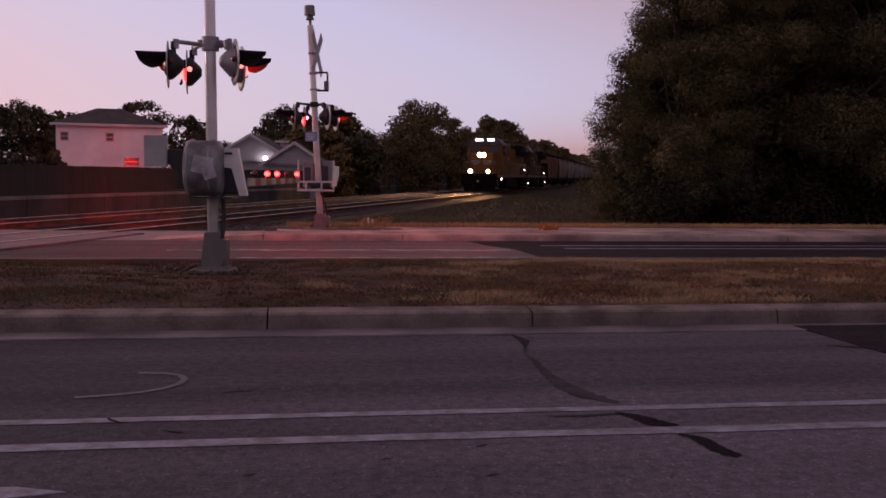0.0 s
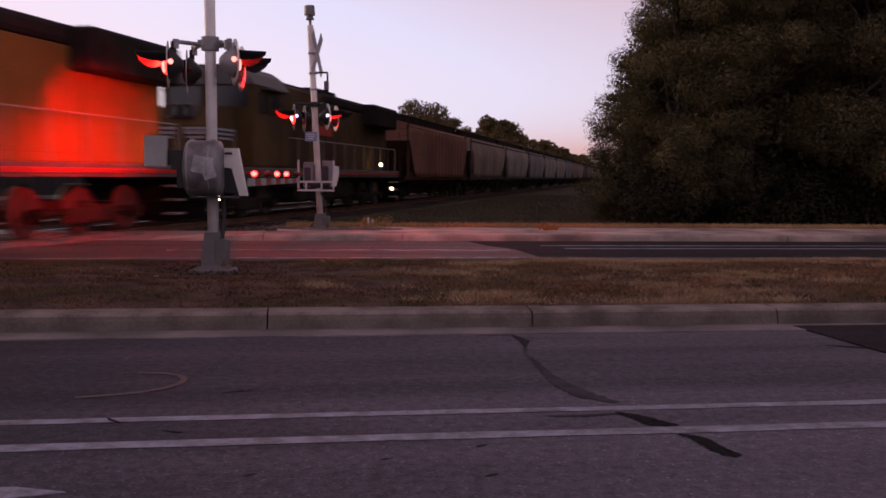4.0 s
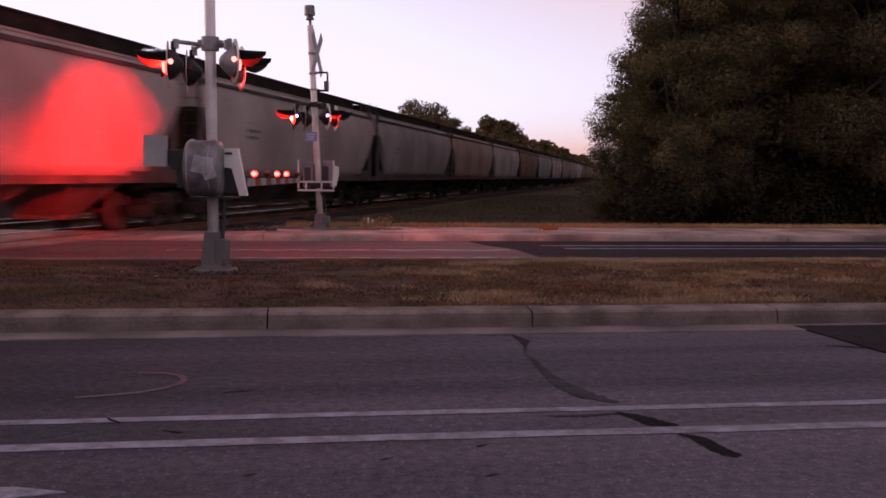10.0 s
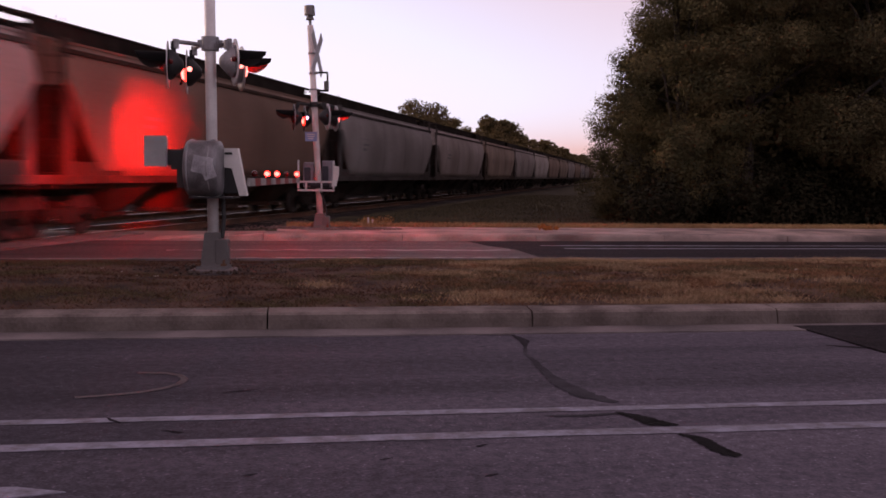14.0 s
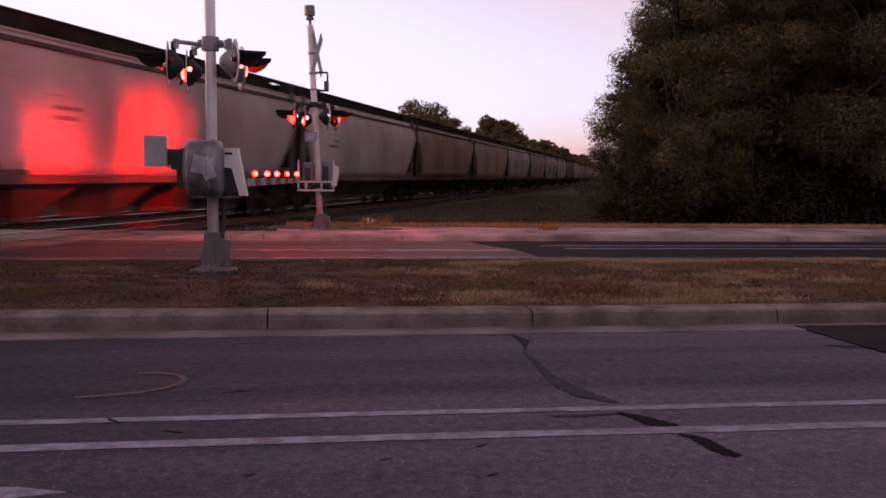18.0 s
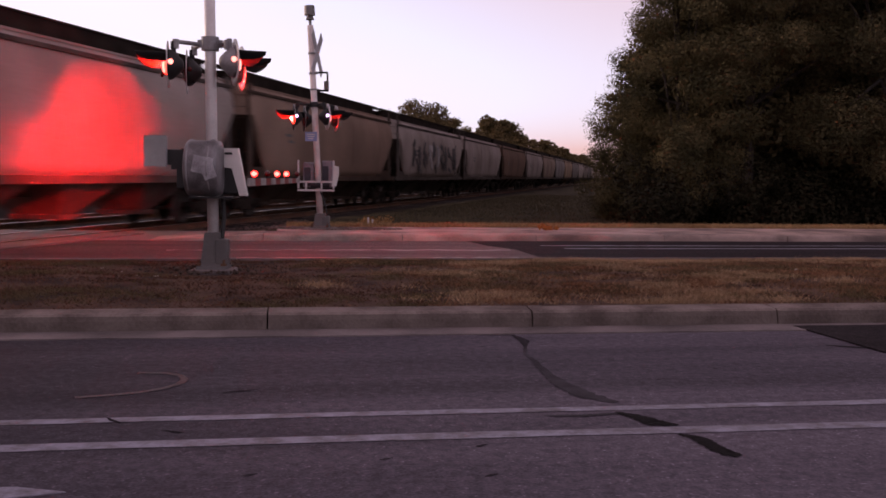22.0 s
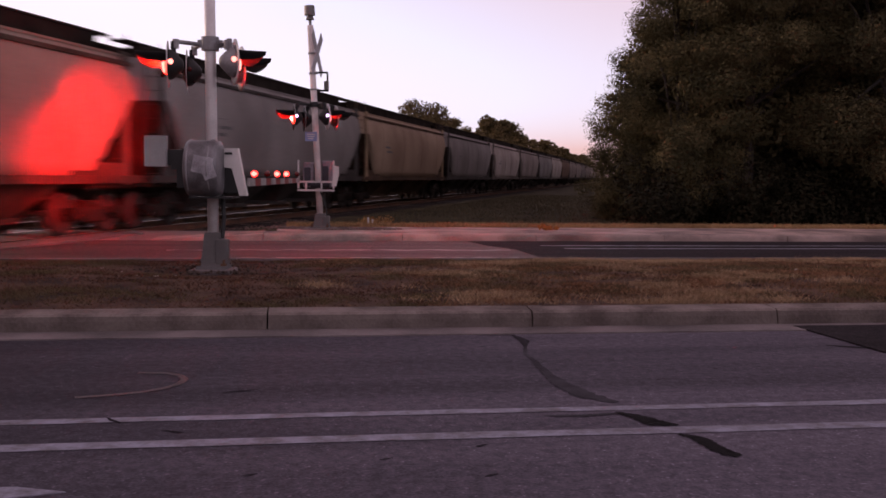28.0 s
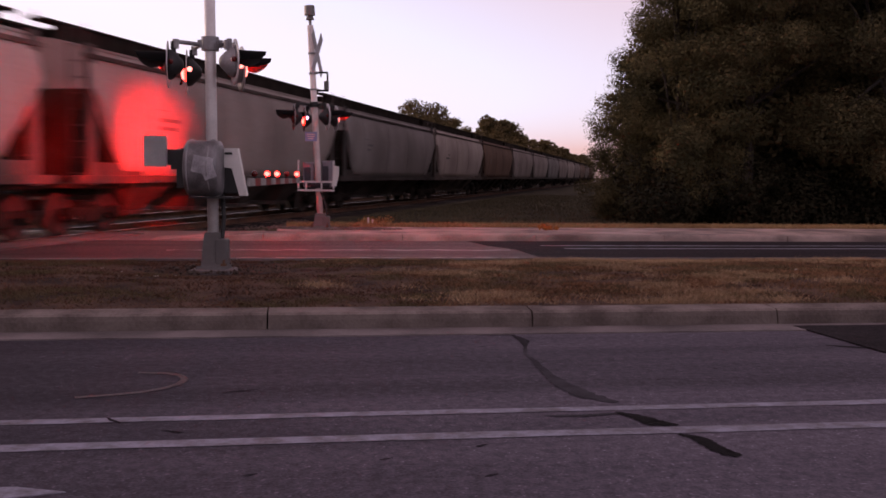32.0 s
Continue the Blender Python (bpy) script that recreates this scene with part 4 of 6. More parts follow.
def house(label, m, w, dpt, h, roof_h, wall_mat, kind="hip", windows=(), over=0.45, boards=True):
    """Front wall along local x, looking to local -y; base at z 0."""
    root = tagged(empty("house", m), label, "house")
    bm = bmn()
    box(bm, (w, dpt, h), (0, dpt / 2, h / 2))
    part("wall", bm, wall_mat, root)
    if boards:
        bm = bmn()
        k = 0.28
        z = 0.3
        while z < h - 0.1:
            box(bm, (w + 0.02, 0.012, 0.02), (0, -0.008, z))
            z += k
        tagged(part("siding_laps", bm, wall_mat, root), kind="stuff")
    bm = bmn()
    a, b = w / 2 + over, dpt + over
    if kind == "hip":
        r = min(w, dpt) * 0.5 * 0.9
        lo = [(-a, -over, h), (a, -over, h), (a, b, h), (-a, b, h)]
        rx = max(0.05, w / 2 - r)
        hi = [(-rx, dpt / 2, h + roof_h), (rx, dpt / 2, h + roof_h)]
        V = [bm.verts.new(v) for v in lo + hi]
        for f in ((0, 1, 5, 4), (1, 2, 5), (2, 3, 4, 5), (3, 0, 4), (3, 2, 1, 0)):
            bm.faces.new([V[i] for i in f])
    else:
        lo = [(-a, -over, h - 0.15), (a, -over, h - 0.15), (a, b, h - 0.15), (-a, b, h - 0.15)]
        hi = [(0, -over, h + roof_h), (0, b, h + roof_h)]
        V = [bm.verts.new(v) for v in lo + hi]
        for f in ((0, 4, 5, 3), (1, 2, 5, 4), (3, 2, 1, 0)):
            bm.faces.new([V[i] for i in f])
        bm2 = bmn()
        g = [bm2.verts.new(v) for v in ((-w / 2, -0.0, h - 0.1), (w / 2, 0.0, h - 0.1), (0, 0.0, h + roof_h - 0.12), (-w / 2, 0.15, h - 0.1), (w / 2, 0.15, h - 0.1), (0, 0.15, h + roof_h - 0.12))]
        for f in ((0, 1, 2), (5, 4, 3), (0, 3, 4, 1), (1, 4, 5, 2), (2, 5, 3, 0)):
            bm2.faces.new([g[i] for i in f])
        part("gable", bm2, wall_mat, root)
    part("roof", bm, SHINGLE, root, "dark shingled roof")
    bm = bmn()
    box(bm, (2 * a, 0.05, 0.2), (0, -over - 0.02, h - 0.08)) if kind == "hip" else [box(bm, (math.hypot(a, roof_h + 0.15), 0.06, 0.2), (s * a / 2, -over - 0.02, h + roof_h / 2 - 0.17), rot=Matrix.Rotation(s * math.atan2(roof_h + 0.15, a), 4, "Y")) for s in (-1, 1)]
    part("fascia", bm, TRIM, root, "pale roof edge board")
    for (x, z, ww, hh) in windows:
        bm = bmn()
        for sx, sz, cw, ch in ((0, hh / 2, ww + 0.14, 0.08), (0, -hh / 2, ww + 0.14, 0.08), (-ww / 2, 0, 0.08, hh), (ww / 2, 0, 0.08, hh), (0, 0, ww, 0.05)):
            box(bm, (cw, 0.06, ch), (x + sx, -0.035, z + sz))
        win = part("window", bm, TRIM, root)
        bm = bmn()
        box(bm, (ww, 0.03, hh), (x, -0.015, z))
        part("pane", bm, GLASS, win)
    return root


def facing(x, y, z, turn=0.0):
    return Matrix.Translation((x, y, z)) @ Matrix.Rotation(radians(turn), 4, "Z")


house("two-storey pale house with a dark hip roof behind the fence", facing(-27.7, 80, -0.4, 19.5), 8.3, 7.0, 5.8, 1.5, SIDING, windows=((-3.5, 4.75, 0.62, 0.7), (0.0, 4.75, 0.62, 0.7), (1.7, 2.75, 1.2, 0.7)))
house("low grey house with a gabled garage front and a porch lamp", facing(-15.6, 78, -0.4, 2), 6.6, 9.0, 3.0, 2.1, SIDING2, "gable", windows=((-1.9, 1.6, 0.9, 1.2),))
house("small gabled grey garage beside a house", facing(-11.6, 75, -0.4, 2), 4.6, 7.0, 2.7, 1.7, SIDING2, "gable", windows=((-1.2, 1.5, 0.7, 0.9),))
house("pale two-storey house with dark roof among trees", facing(-11.8, 92, -0.4, 3), 7.6, 9.0, 5.0, 1.5, SIDING, windows=((1.2, 3.9, 0.7, 1.1), (2.6, 3.9, 0.7, 1.1)))
bm = bmn()
bmesh.ops.create_uvsphere(bm, u_segments=10, v_segments=6, radius=0.14)
lampg = part("globe", bm, glow("porch_lamp", (0.85, 0.85, 1.0), 60.0))
pl = tagged(empty("porch_lamp", Matrix.Translation((-14.4, 77.7, 2.72))), "lit white porch lamp on a house wall", "lamp")
lampg.parent = pl
bm = bmn()
box(bm, (0.12, 0.3, 0.12), (0, 0.16, 0.12), bev=0.02)
part("wall_bracket", bm, BLACK, pl)
# ---- trees ----
LEAF_A = leafmat("oak_leaves", (0.160, 0.130, 0.062), (0.036, 0.036, 0.018), grain=0.30, patch=1.0, lo=0.40, hi=0.95)
LEAF_B = leafmat("dark_leaves", (0.112, 0.093, 0.047), (0.020, 0.021, 0.011), grain=0.30, patch=1.0, lo=0.40, hi=0.95)
LEAF_C = leafmat("autumn_leaves", (0.14, 0.095, 0.036), (0.04, 0.035, 0.015))


def leaves(rng, centres, radii, n, size, flat=0.75, shell=0.35):
    """Leaf blades scattered through uneven clumps; arrays of corners."""
    w = radii ** 2
    idx = rng.choice(len(centres), n, p=w / w.sum())
    d = rng.normal(size=(n, 3))
    d /= np.linalg.norm(d, axis=1)[:, None]
    rr = (1 - shell * rng.random(n) ** 1.5) * radii[idx] * (0.74 + 0.48 * rng.random(n))
    p = centres[idx] + d * rr[:, None] * np.array([1, 1, flat])
    nrm = 0.75 * d + rng.normal(size=(n, 3)) * 0.42 + np.array([0, 0, 0.45])
    nrm /= np.linalg.norm(nrm, axis=1)[:, None]
    t = np.cross(nrm, rng.normal(size=(n, 3)))
    t /= np.linalg.norm(t, axis=1)[:, None]
    b = np.cross(nrm, t)
    s = size * (0.6 + 0.8 * rng.random(n))[:, None]
    q = np.stack([p - t * s, p - b * s * 0.5, p + t * s, p + b * s * 0.5], axis=1)
    return q.reshape(-1, 3)


def tree(x, y, z0, h, spread, seed, leafm, n=9000, size=0.16, clumps=26, low=0.25, label="", lean=0.0, category="tree", fine=1.0, small=0):
    rng = np.random.default_rng(seed)
    root = tagged(empty("tree", Matrix.Translation((x, y, z0))), label or "broad dark leafy tree in dusk light", category)
    bm = bmn()
    th = h * max(0.25, low + 0.12)
    tr = 0.016 * h
    rod(bm, (0, 0, -0.05), (0.1 * lean, 0, th), tr, tr * 0.6, n=9)
    c = []
    r = []
    for k in range(clumps):
        f = rng.random()
        zz = h * (low + (0.97 - low) * f)
        prof = math.sin(math.pi * min(1, (0.18 + 0.80 * f))) ** 0.6
        a = rng.random() * 6.283
        rad = spread * prof * math.sqrt(rng.random()) * 0.85
        c.append((rad * math.cos(a) + lean * f, rad * math.sin(a), zz))
        r.append(spread * fine * (0.22 + 0.20 * rng.random()) * (0.7 + 0.3 * prof))
    for k in range(min(clumps, 12)):
        s0 = Vector((0.1 * lean, 0, th * (0.6 + 0.4 * rng.random())))
        e = Vector(c[k])
        mid = s0.lerp(e, 0.5) + Vector((0, 0, 0.1 * h * rng.random()))
        rod(bm, s0, mid, tr * 0.36, tr * 0.25, n=6)
        rod(bm, mid, e, tr * 0.3, tr * 0.08, n=6)
    part("trunk", bm, BARK, root)
    if small:
        # inner mass of larger sprays under a skin of small leaves
        v = leaves(rng, np.array(c), np.array(r) * 0.86, int(n * 0.6), size * 0.52)
        inner = new("inner_crown", arrays("inner_crown", v, np.arange(len(v)).reshape(-1, 4), leafm))
        inner.parent = root
        v = leaves(rng, np.array(c), np.array(r), small, 0.046, shell=0.45).reshape(-1, 4, 3)[:, :3].reshape(-1, 3)
        cr = new("crown", arrays("crown", v, np.arange(len(v)).reshape(-1, 3), leafm))
    else:
        v = leaves(rng, np.array(c), np.array(r), n, size)
        cr = new("crown", arrays("crown", v, np.arange(len(v)).reshape(-1, 4), leafm))
    cr.parent = root
    return root


GZ = -0.15
# woods on the near side of the line
WOODS = [
    (7.9, 32.2, 10.5, 2.7, LEAF_A, 56000, 0.095, 0.08, 110000),
    (9.9, 31.4, 13.0, 3.2, LEAF_A, 56000, 0.095, 0.22, 120000),
    (14.2, 29.8, 13.4, 3.9, LEAF_B, 60000, 0.095, 0.16, 130000),
    (18.6, 29.8, 13.8, 4.0, LEAF_B, 56000, 0.10, 0.16, 120000),
    (22.8, 31.0, 13.0, 4.2, LEAF_B, 34000, 0.11, 0.12, 50000),
    (9.0, 34.4, 9.0, 2.8, LEAF_B, 34000, 0.11, 0.02, 0),
    (12.0, 33.8, 11.0, 3.8, LEAF_B, 40000, 0.11, 0.02, 0),
    (16.2, 33.6, 9.0, 3.8, LEAF_B, 30000, 0.12, 0.01, 0),
    (20.6, 33.6, 9.0, 3.8, LEAF_B, 24000, 0.12, 0.01, 0),
    (14.2, 35.6, 5.6, 4.4, LEAF_B, 18000, 0.12, 0.0, 0),
    (18.0, 37.0, 13.5, 4.8, LEAF_B, 22000, 0.17, 0.02, 0),
    (7.45, 37.5, 5.5, 2.6, LEAF_A, 24000, 0.10, 0.02, 60000),
    (19.5, 44.5, 15.0, 4.6, LEAF_B, 5000, 0.42, 0.02, 0),
    # next three trees are out of view, added to keep sky light off wagons
    (14.6, 43.5, 11.0, 3.8, LEAF_B, 3000, 0.42, 0.02, 0),
    (16.8, 50.5, 12.0, 4.2, LEAF_B, 3000, 0.45, 0.02, 0),
    (18.6, 57.5, 13.0, 4.5, LEAF_B, 3000, 0.48, 0.02, 0),
    (9.7, 46.0, 4.9, 3.0, LEAF_A, 14000, 0.13, 0.02, 40000),
    (14.5, 62.0, 8.0, 3.5, LEAF_B, 8000, 0.2, 0.05, 0),
]
for k, (x, y, h, sp, lm, n, sz, low, sm) in enumerate(WOODS):
    tree(x, y, GZ, h, sp, 100 + k, lm, n, sz, clumps=95, low=low, fine=0.80, label="dense dark oak at the edge of the woods", small=sm)

br_ = tagged(empty("branch", Matrix.Translation((7.5, 31.6, 4.0))), "leafy branch reaching out of the woods", "branch")
bm = bmn()
rod(bm, (0.3, 0, -0.1), (-1.1, 0, 0.2), 0.05, 0.02, n=7)
rod(bm, (-1.1, 0, 0.2), (-2.1, 0.1, 0.05), 0.02, 0.006, n=6)
part("limb", bm, BARK, br_)
rb_ = np.random.default_rng(77)
cb_ = np.array([(-0.9, 0, 0.15), (-1.4, 0, 0.2), (-1.75, 0, 0.1), (-2.05, 0.1, 0.12), (-1.6, 0, -0.12), (-2.2, 0.1, -0.1)])
vb_ = leaves(rb_, cb_, np.array([0.35, 0.28, 0.22, 0.16, 0.2, 0.1]), 1900, 0.045)
lb_ = new("leaf_mass", arrays("leaf_mass", vb_, np.arange(len(vb_)).reshape(-1, 4), LEAF_A))
lb_.parent = br_

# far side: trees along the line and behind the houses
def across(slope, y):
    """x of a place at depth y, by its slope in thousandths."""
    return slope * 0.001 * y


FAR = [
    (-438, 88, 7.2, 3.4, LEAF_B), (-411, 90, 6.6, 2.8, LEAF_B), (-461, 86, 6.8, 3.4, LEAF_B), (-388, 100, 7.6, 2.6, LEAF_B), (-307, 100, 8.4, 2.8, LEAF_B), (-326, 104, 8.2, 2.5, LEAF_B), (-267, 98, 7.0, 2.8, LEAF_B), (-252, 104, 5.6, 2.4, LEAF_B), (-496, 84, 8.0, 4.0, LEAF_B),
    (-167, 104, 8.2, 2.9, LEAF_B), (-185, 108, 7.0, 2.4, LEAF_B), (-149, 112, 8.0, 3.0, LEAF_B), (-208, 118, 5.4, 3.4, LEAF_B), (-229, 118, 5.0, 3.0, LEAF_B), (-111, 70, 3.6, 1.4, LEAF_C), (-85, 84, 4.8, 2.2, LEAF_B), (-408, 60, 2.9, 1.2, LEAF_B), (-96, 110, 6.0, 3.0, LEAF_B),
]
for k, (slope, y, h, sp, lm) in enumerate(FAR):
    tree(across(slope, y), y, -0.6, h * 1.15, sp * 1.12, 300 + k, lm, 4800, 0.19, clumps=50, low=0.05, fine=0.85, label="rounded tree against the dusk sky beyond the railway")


# unseen row along the near side of the line, added to shade the wagons
q_ = random.Random(8)
for k in range(34):
    s_ = 62 + 8.5 * k
    p_ = tk(s_, -5.6 + 0.008 * (s_ - 62) + q_.uniform(-1.5, 0.0))
    tree(p_.x, p_.y, GZ, q_.uniform(18, 21), 5.2, 700 + k, LEAF_B, 1900, 0.55, clumps=30, low=0.02, label="dark tree beside the line, unseen, added to shade the wagons")
# the row along the far side of the line
r_ = random.Random(12)
HEDGE = leafmat("lineside_leaves", (0.165, 0.12, 0.055), (0.055, 0.046, 0.022), grain=0.3)
for k in range(34):
    s_ = 88 + k * (7.0 + 0.17 * k)
    p_ = tk(s_, 25.5 + r_.uniform(0, 3.0))
    tree(p_.x, p_.y, -0.6, (5.4, 6.5, 7.4, 9.2, 11.8, 11.8, 10.2, 9.2, 9.0)[k] if k < 9 else r_.uniform(11.0, 13.0), r_.uniform(3.6, 4.8), 500 + k, HEDGE, 8500 if k < 12 else 2600, 0.13 + 0.015 * k, clumps=60, low=0.04, fine=0.8, label="full olive-brown tree in the row beyond the railway")
tree(*tk(82, 27.0)[:2], -0.6, 8.2, 3.6, 561, LEAF_C, 6000, 0.26, clumps=24, low=0.05, label="bushy tree at the end of the fence")
tree(*tk(76, 26.5)[:2], -0.6, 5.6, 2.8, 562, LEAF_B, 5000, 0.24, clumps=20, low=0.05, label="bushy tree at the end of the fence")


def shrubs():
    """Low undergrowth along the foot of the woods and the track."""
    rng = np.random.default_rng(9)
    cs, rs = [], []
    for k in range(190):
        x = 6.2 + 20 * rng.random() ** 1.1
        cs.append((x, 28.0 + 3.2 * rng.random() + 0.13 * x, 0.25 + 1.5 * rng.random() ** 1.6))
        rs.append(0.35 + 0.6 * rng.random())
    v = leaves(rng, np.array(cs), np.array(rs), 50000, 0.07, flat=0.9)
    # leaf tone set very low: the shade below the crowns is in the colour
    ob = new("undergrowth", arrays("undergrowth", v, np.arange(len(v)).reshape(-1, 4), leafmat("shaded_undergrowth", (0.034, 0.030, 0.016), (0.008, 0.008, 0.005), grain=0.3, patch=0.8)))
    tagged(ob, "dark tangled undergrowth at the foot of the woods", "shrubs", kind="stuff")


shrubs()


# ---- grass ----
def grass(name, n, sampler, hgt, mats, seed, label, width=0.012, lie=0.5):
    rng = np.random.default_rng(seed)
    vs = []
    base = sampler(rng, n)
    a = rng.random(n) * 6.283
    h = hgt * (0.4 + 0.9 * rng.random(n))
    ln = rng.normal(size=(n, 2)) * lie * h[:, None]
    w = width * (0.6 + 0.8 * rng.random(n))
    dx, dy = np.cos(a) * w, np.sin(a) * w
    p = base
    v0 = np.stack([p[:, 0] - dx, p[:, 1] - dy, p[:, 2] - 0.01], 1)
    v1 = np.stack([p[:, 0] + dx, p[:, 1] + dy, p[:, 2] - 0.01], 1)
    v2 = np.stack([p[:, 0] + ln[:, 0], p[:, 1] + ln[:, 1], p[:, 2] + h], 1)
    v = np.stack([v0, v1, v2], 1).reshape(-1, 3)
    ob = new(name, arrays(name, v, np.arange(len(v)).reshape(-1, 3), mats))
    return tagged(ob, label, "grass", kind="stuff")


GRASS_DRY = leafmat("dry_grass", (0.30, 0.165, 0.090), (0.080, 0.047, 0.029), 0.9, grain=0.5, patch=1.6)
GRASS_STRAW = leafmat("straw_grass", (0.38, 0.22, 0.095), (0.16, 0.09, 0.035), 0.9)
GRASS_GREEN = leafmat("dull_grass", (0.135, 0.105, 0.055), (0.05, 0.042, 0.022), 0.9)


def patches(a, b, z):
    return 0.8 * noise.noise(Vector((a * 0.6, b * 1.3, z))) + 0.8 * noise.noise(Vector((a * 2.2, b * 4.0, z + 1)))


def on_median(seedz, lo, hi, tufts, thin=0.62):
    """Sampler: grass thick in uneven patches, thin on the bare soil round the mast."""
    def pick(rng, n):
        out = []
        mids = []
        while len(mids) < tufts:
            a, b = rng.uniform(-6.5, 11.0), 9.56 + 5.3 * rng.random()
            bare = 0.5 * math.exp(-((a + 1.4) ** 2 / 4.0 + (b - 12.6) ** 2 / 2.5)) + thin / (1 + math.exp((a - 0.3) * 1.5))
            if patches(a, b, seedz) - bare < rng.uniform(lo, hi):
                continue
            mids.append((a, b, 0.05 + 0.11 * rng.random() ** 2))
        while len(out) < n:
            a, b, r = mids[rng.integers(tufts)]
            a, b = a + 1.5 * r * rng.normal(), b + r * rng.normal()
            if 9.57 < b < 14.85:
                out.append(rd(a, b, median_z(a, b)))
        return np.array(out)
    return pick


grass("median_grass", 85000, on_median(3.1, -0.15, 0.35, 1900), 0.032, GRASS_DRY, 31, "short dry straw-coloured grass on the median", 0.005, lie=1.2)
grass("median_weeds", 80000, on_median(7.7, -0.2, 0.3, 1500, 0.12), 0.034, GRASS_GREEN, 32, "short dull green grass on the median", 0.005, lie=1.2)
grass("median_tufts", 36000, on_median(12.3, 0.1, 0.5, 900), 0.055, leafmat("tuft_grass", (0.46, 0.32, 0.195), (0.20, 0.14, 0.085), 0.9), 36, "pale straw tufts on the median", 0.004, lie=0.9)
grass("median_thatch", 50000, on_median(20.5, -1.5, -0.4, 3000), 0.008, leafmat("dead_thatch", (0.17, 0.11, 0.072), (0.045, 0.031, 0.023), 0.95), 37, "flattened dead grass and crumbs over the median soil", 0.014, lie=5.0)


grass("median_stubble", 60000, on_median(31.0, -0.35, 0.25, 1300, -0.5), 0.026, leafmat("dull_stubble", (0.125, 0.066, 0.042), (0.020, 0.013, 0.010), 0.95, grain=0.7, patch=2.5), 38, "dull red-brown stubble in clumps on the bare soil", 0.008, lie=1.6)


def on_verge(rng, n):
    a, b = rng.uniform(-0.4, 22, n), 23.9 + 1.3 * rng.random(n) ** 1.6
    x = a * CP - b * SP
    y = a * SP + b * CP
    return np.stack([x, y, np.full(n, 0.19)], 1)


strip("verge_soil", SOIL, -0.6, 60, 23.9, 25.4, -0.3, 0.19, "dry soil verge behind the concrete strip", "verge")
grass("verge_grass", 26000, on_verge, 0.10, leafmat("verge_straw", (0.42, 0.27, 0.135), (0.16, 0.105, 0.055), 0.9), 33, "dry straw grass along the verge", 0.011)


def on_field(rng, n):
    s, d = 10 + 75 * rng.random(n), 10.0 - 12.0 * rng.random(n) ** 1.3
    x, y = -d * CT + s * ST, d * ST + s * CT
    k = y - (25.6 + 0.146 * x) > 0
    return np.stack([x, y, np.where(k, -0.13, -0.6)], 1)


grass("field_grass", 40000, on_field, 0.09, leafmat("field_blades", (0.112, 0.100, 0.062), (0.050, 0.046, 0.030), 0.95), 34, "rough dull grass beside the railway", 0.018)


# ---- small things on the ground ----
def litter(x, y, z, w, col, seed, label):
    r = random.Random(seed)
    bm = bmn()
    g = [[bm.verts.new((w * (i / 2 - 0.5) + r.uniform(-0.1, 0.1) * w, w * 0.7 * (j / 2 - 0.5), 0.25 * w * r.random())) for i in range(3)] for j in range(3)]
    for j in range(2):
        for i in range(2):
            bm.faces.new((g[j][i], g[j][i + 1], g[j + 1][i + 1], g[j + 1][i]))
    bmesh.ops.solidify(bm, geom=bm.faces[:], thickness=0.004)
    ob = part("paper_scrap", bm, mat("paper_" + str(col[0]), col, 0.8, var=0.1), None)
    ob.matrix_basis = Matrix.Translation((x, y, z)) @ Matrix.Rotation(r.random() * 6, 4, "Z")
    tagged(ob, label, "litter", group="litter on the median")


for k, (a, b, w) in enumerate(((1.75, 12.2, 0.05), (1.72, 12.35, 0.035), (3.45, 11.9, 0.04), (-1.75, 11.9, 0.06), (-1.55, 12.1, 0.035), (-2.0, 12.0, 0.035), (6.6, 12.1, 0.07), (-0.6, 11.6, 0.035), (-2.6, 13.0, 0.04), (-2.3, 12.7, 0.03))):
    p = rd(a, b, median_z(a, b) + 0.012)
    litter(p.x, p.y, p.z, w, (0.55, 0.53, 0.5), k, "crumpled white paper scrap on dry grass")


def weed_clump(p, n, h, leafm, seed, label):
    rng = np.random.default_rng(seed)
    c = np.array([(rng.normal() * 0.12, rng.normal() * 0.08, h * (0.3 + 0.6 * rng.random())) for k in range(9)])
    v = leaves(rng, c, np.full(9, h * 0.38), n, 0.035)
    root = tagged(empty("weed_clump", Matrix.Translation(p)), label, "plant")
    cr = new("leaf_mass", arrays("leaf_mass", v, np.arange(len(v)).reshape(-1, 4), leafm))
    tagged(cr, kind="stuff")
    cr.parent = root
    bm = bmn()
    for k in range(9):
        rod(bm, (0, 0, -0.02), c[k], 0.006, 0.003, n=5)
    part("stems", bm, BARK, root)


ORANGE = leafmat("orange_weed", (0.45, 0.17, 0.05), (0.20, 0.08, 0.03), 0.9)
weed_clump((2.55, 23.3, 0.205), 500, 0.13, ORANGE, 5, "orange dry weed tuft on the concrete strip")
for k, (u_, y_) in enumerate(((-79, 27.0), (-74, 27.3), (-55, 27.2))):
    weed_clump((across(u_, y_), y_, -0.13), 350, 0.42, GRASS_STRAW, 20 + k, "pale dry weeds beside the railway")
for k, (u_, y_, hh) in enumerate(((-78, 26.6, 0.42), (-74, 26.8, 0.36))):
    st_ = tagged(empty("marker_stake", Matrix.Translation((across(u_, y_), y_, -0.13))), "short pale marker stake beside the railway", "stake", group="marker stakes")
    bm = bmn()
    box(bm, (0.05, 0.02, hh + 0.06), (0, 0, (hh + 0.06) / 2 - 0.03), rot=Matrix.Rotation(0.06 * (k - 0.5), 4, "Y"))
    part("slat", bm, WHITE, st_)
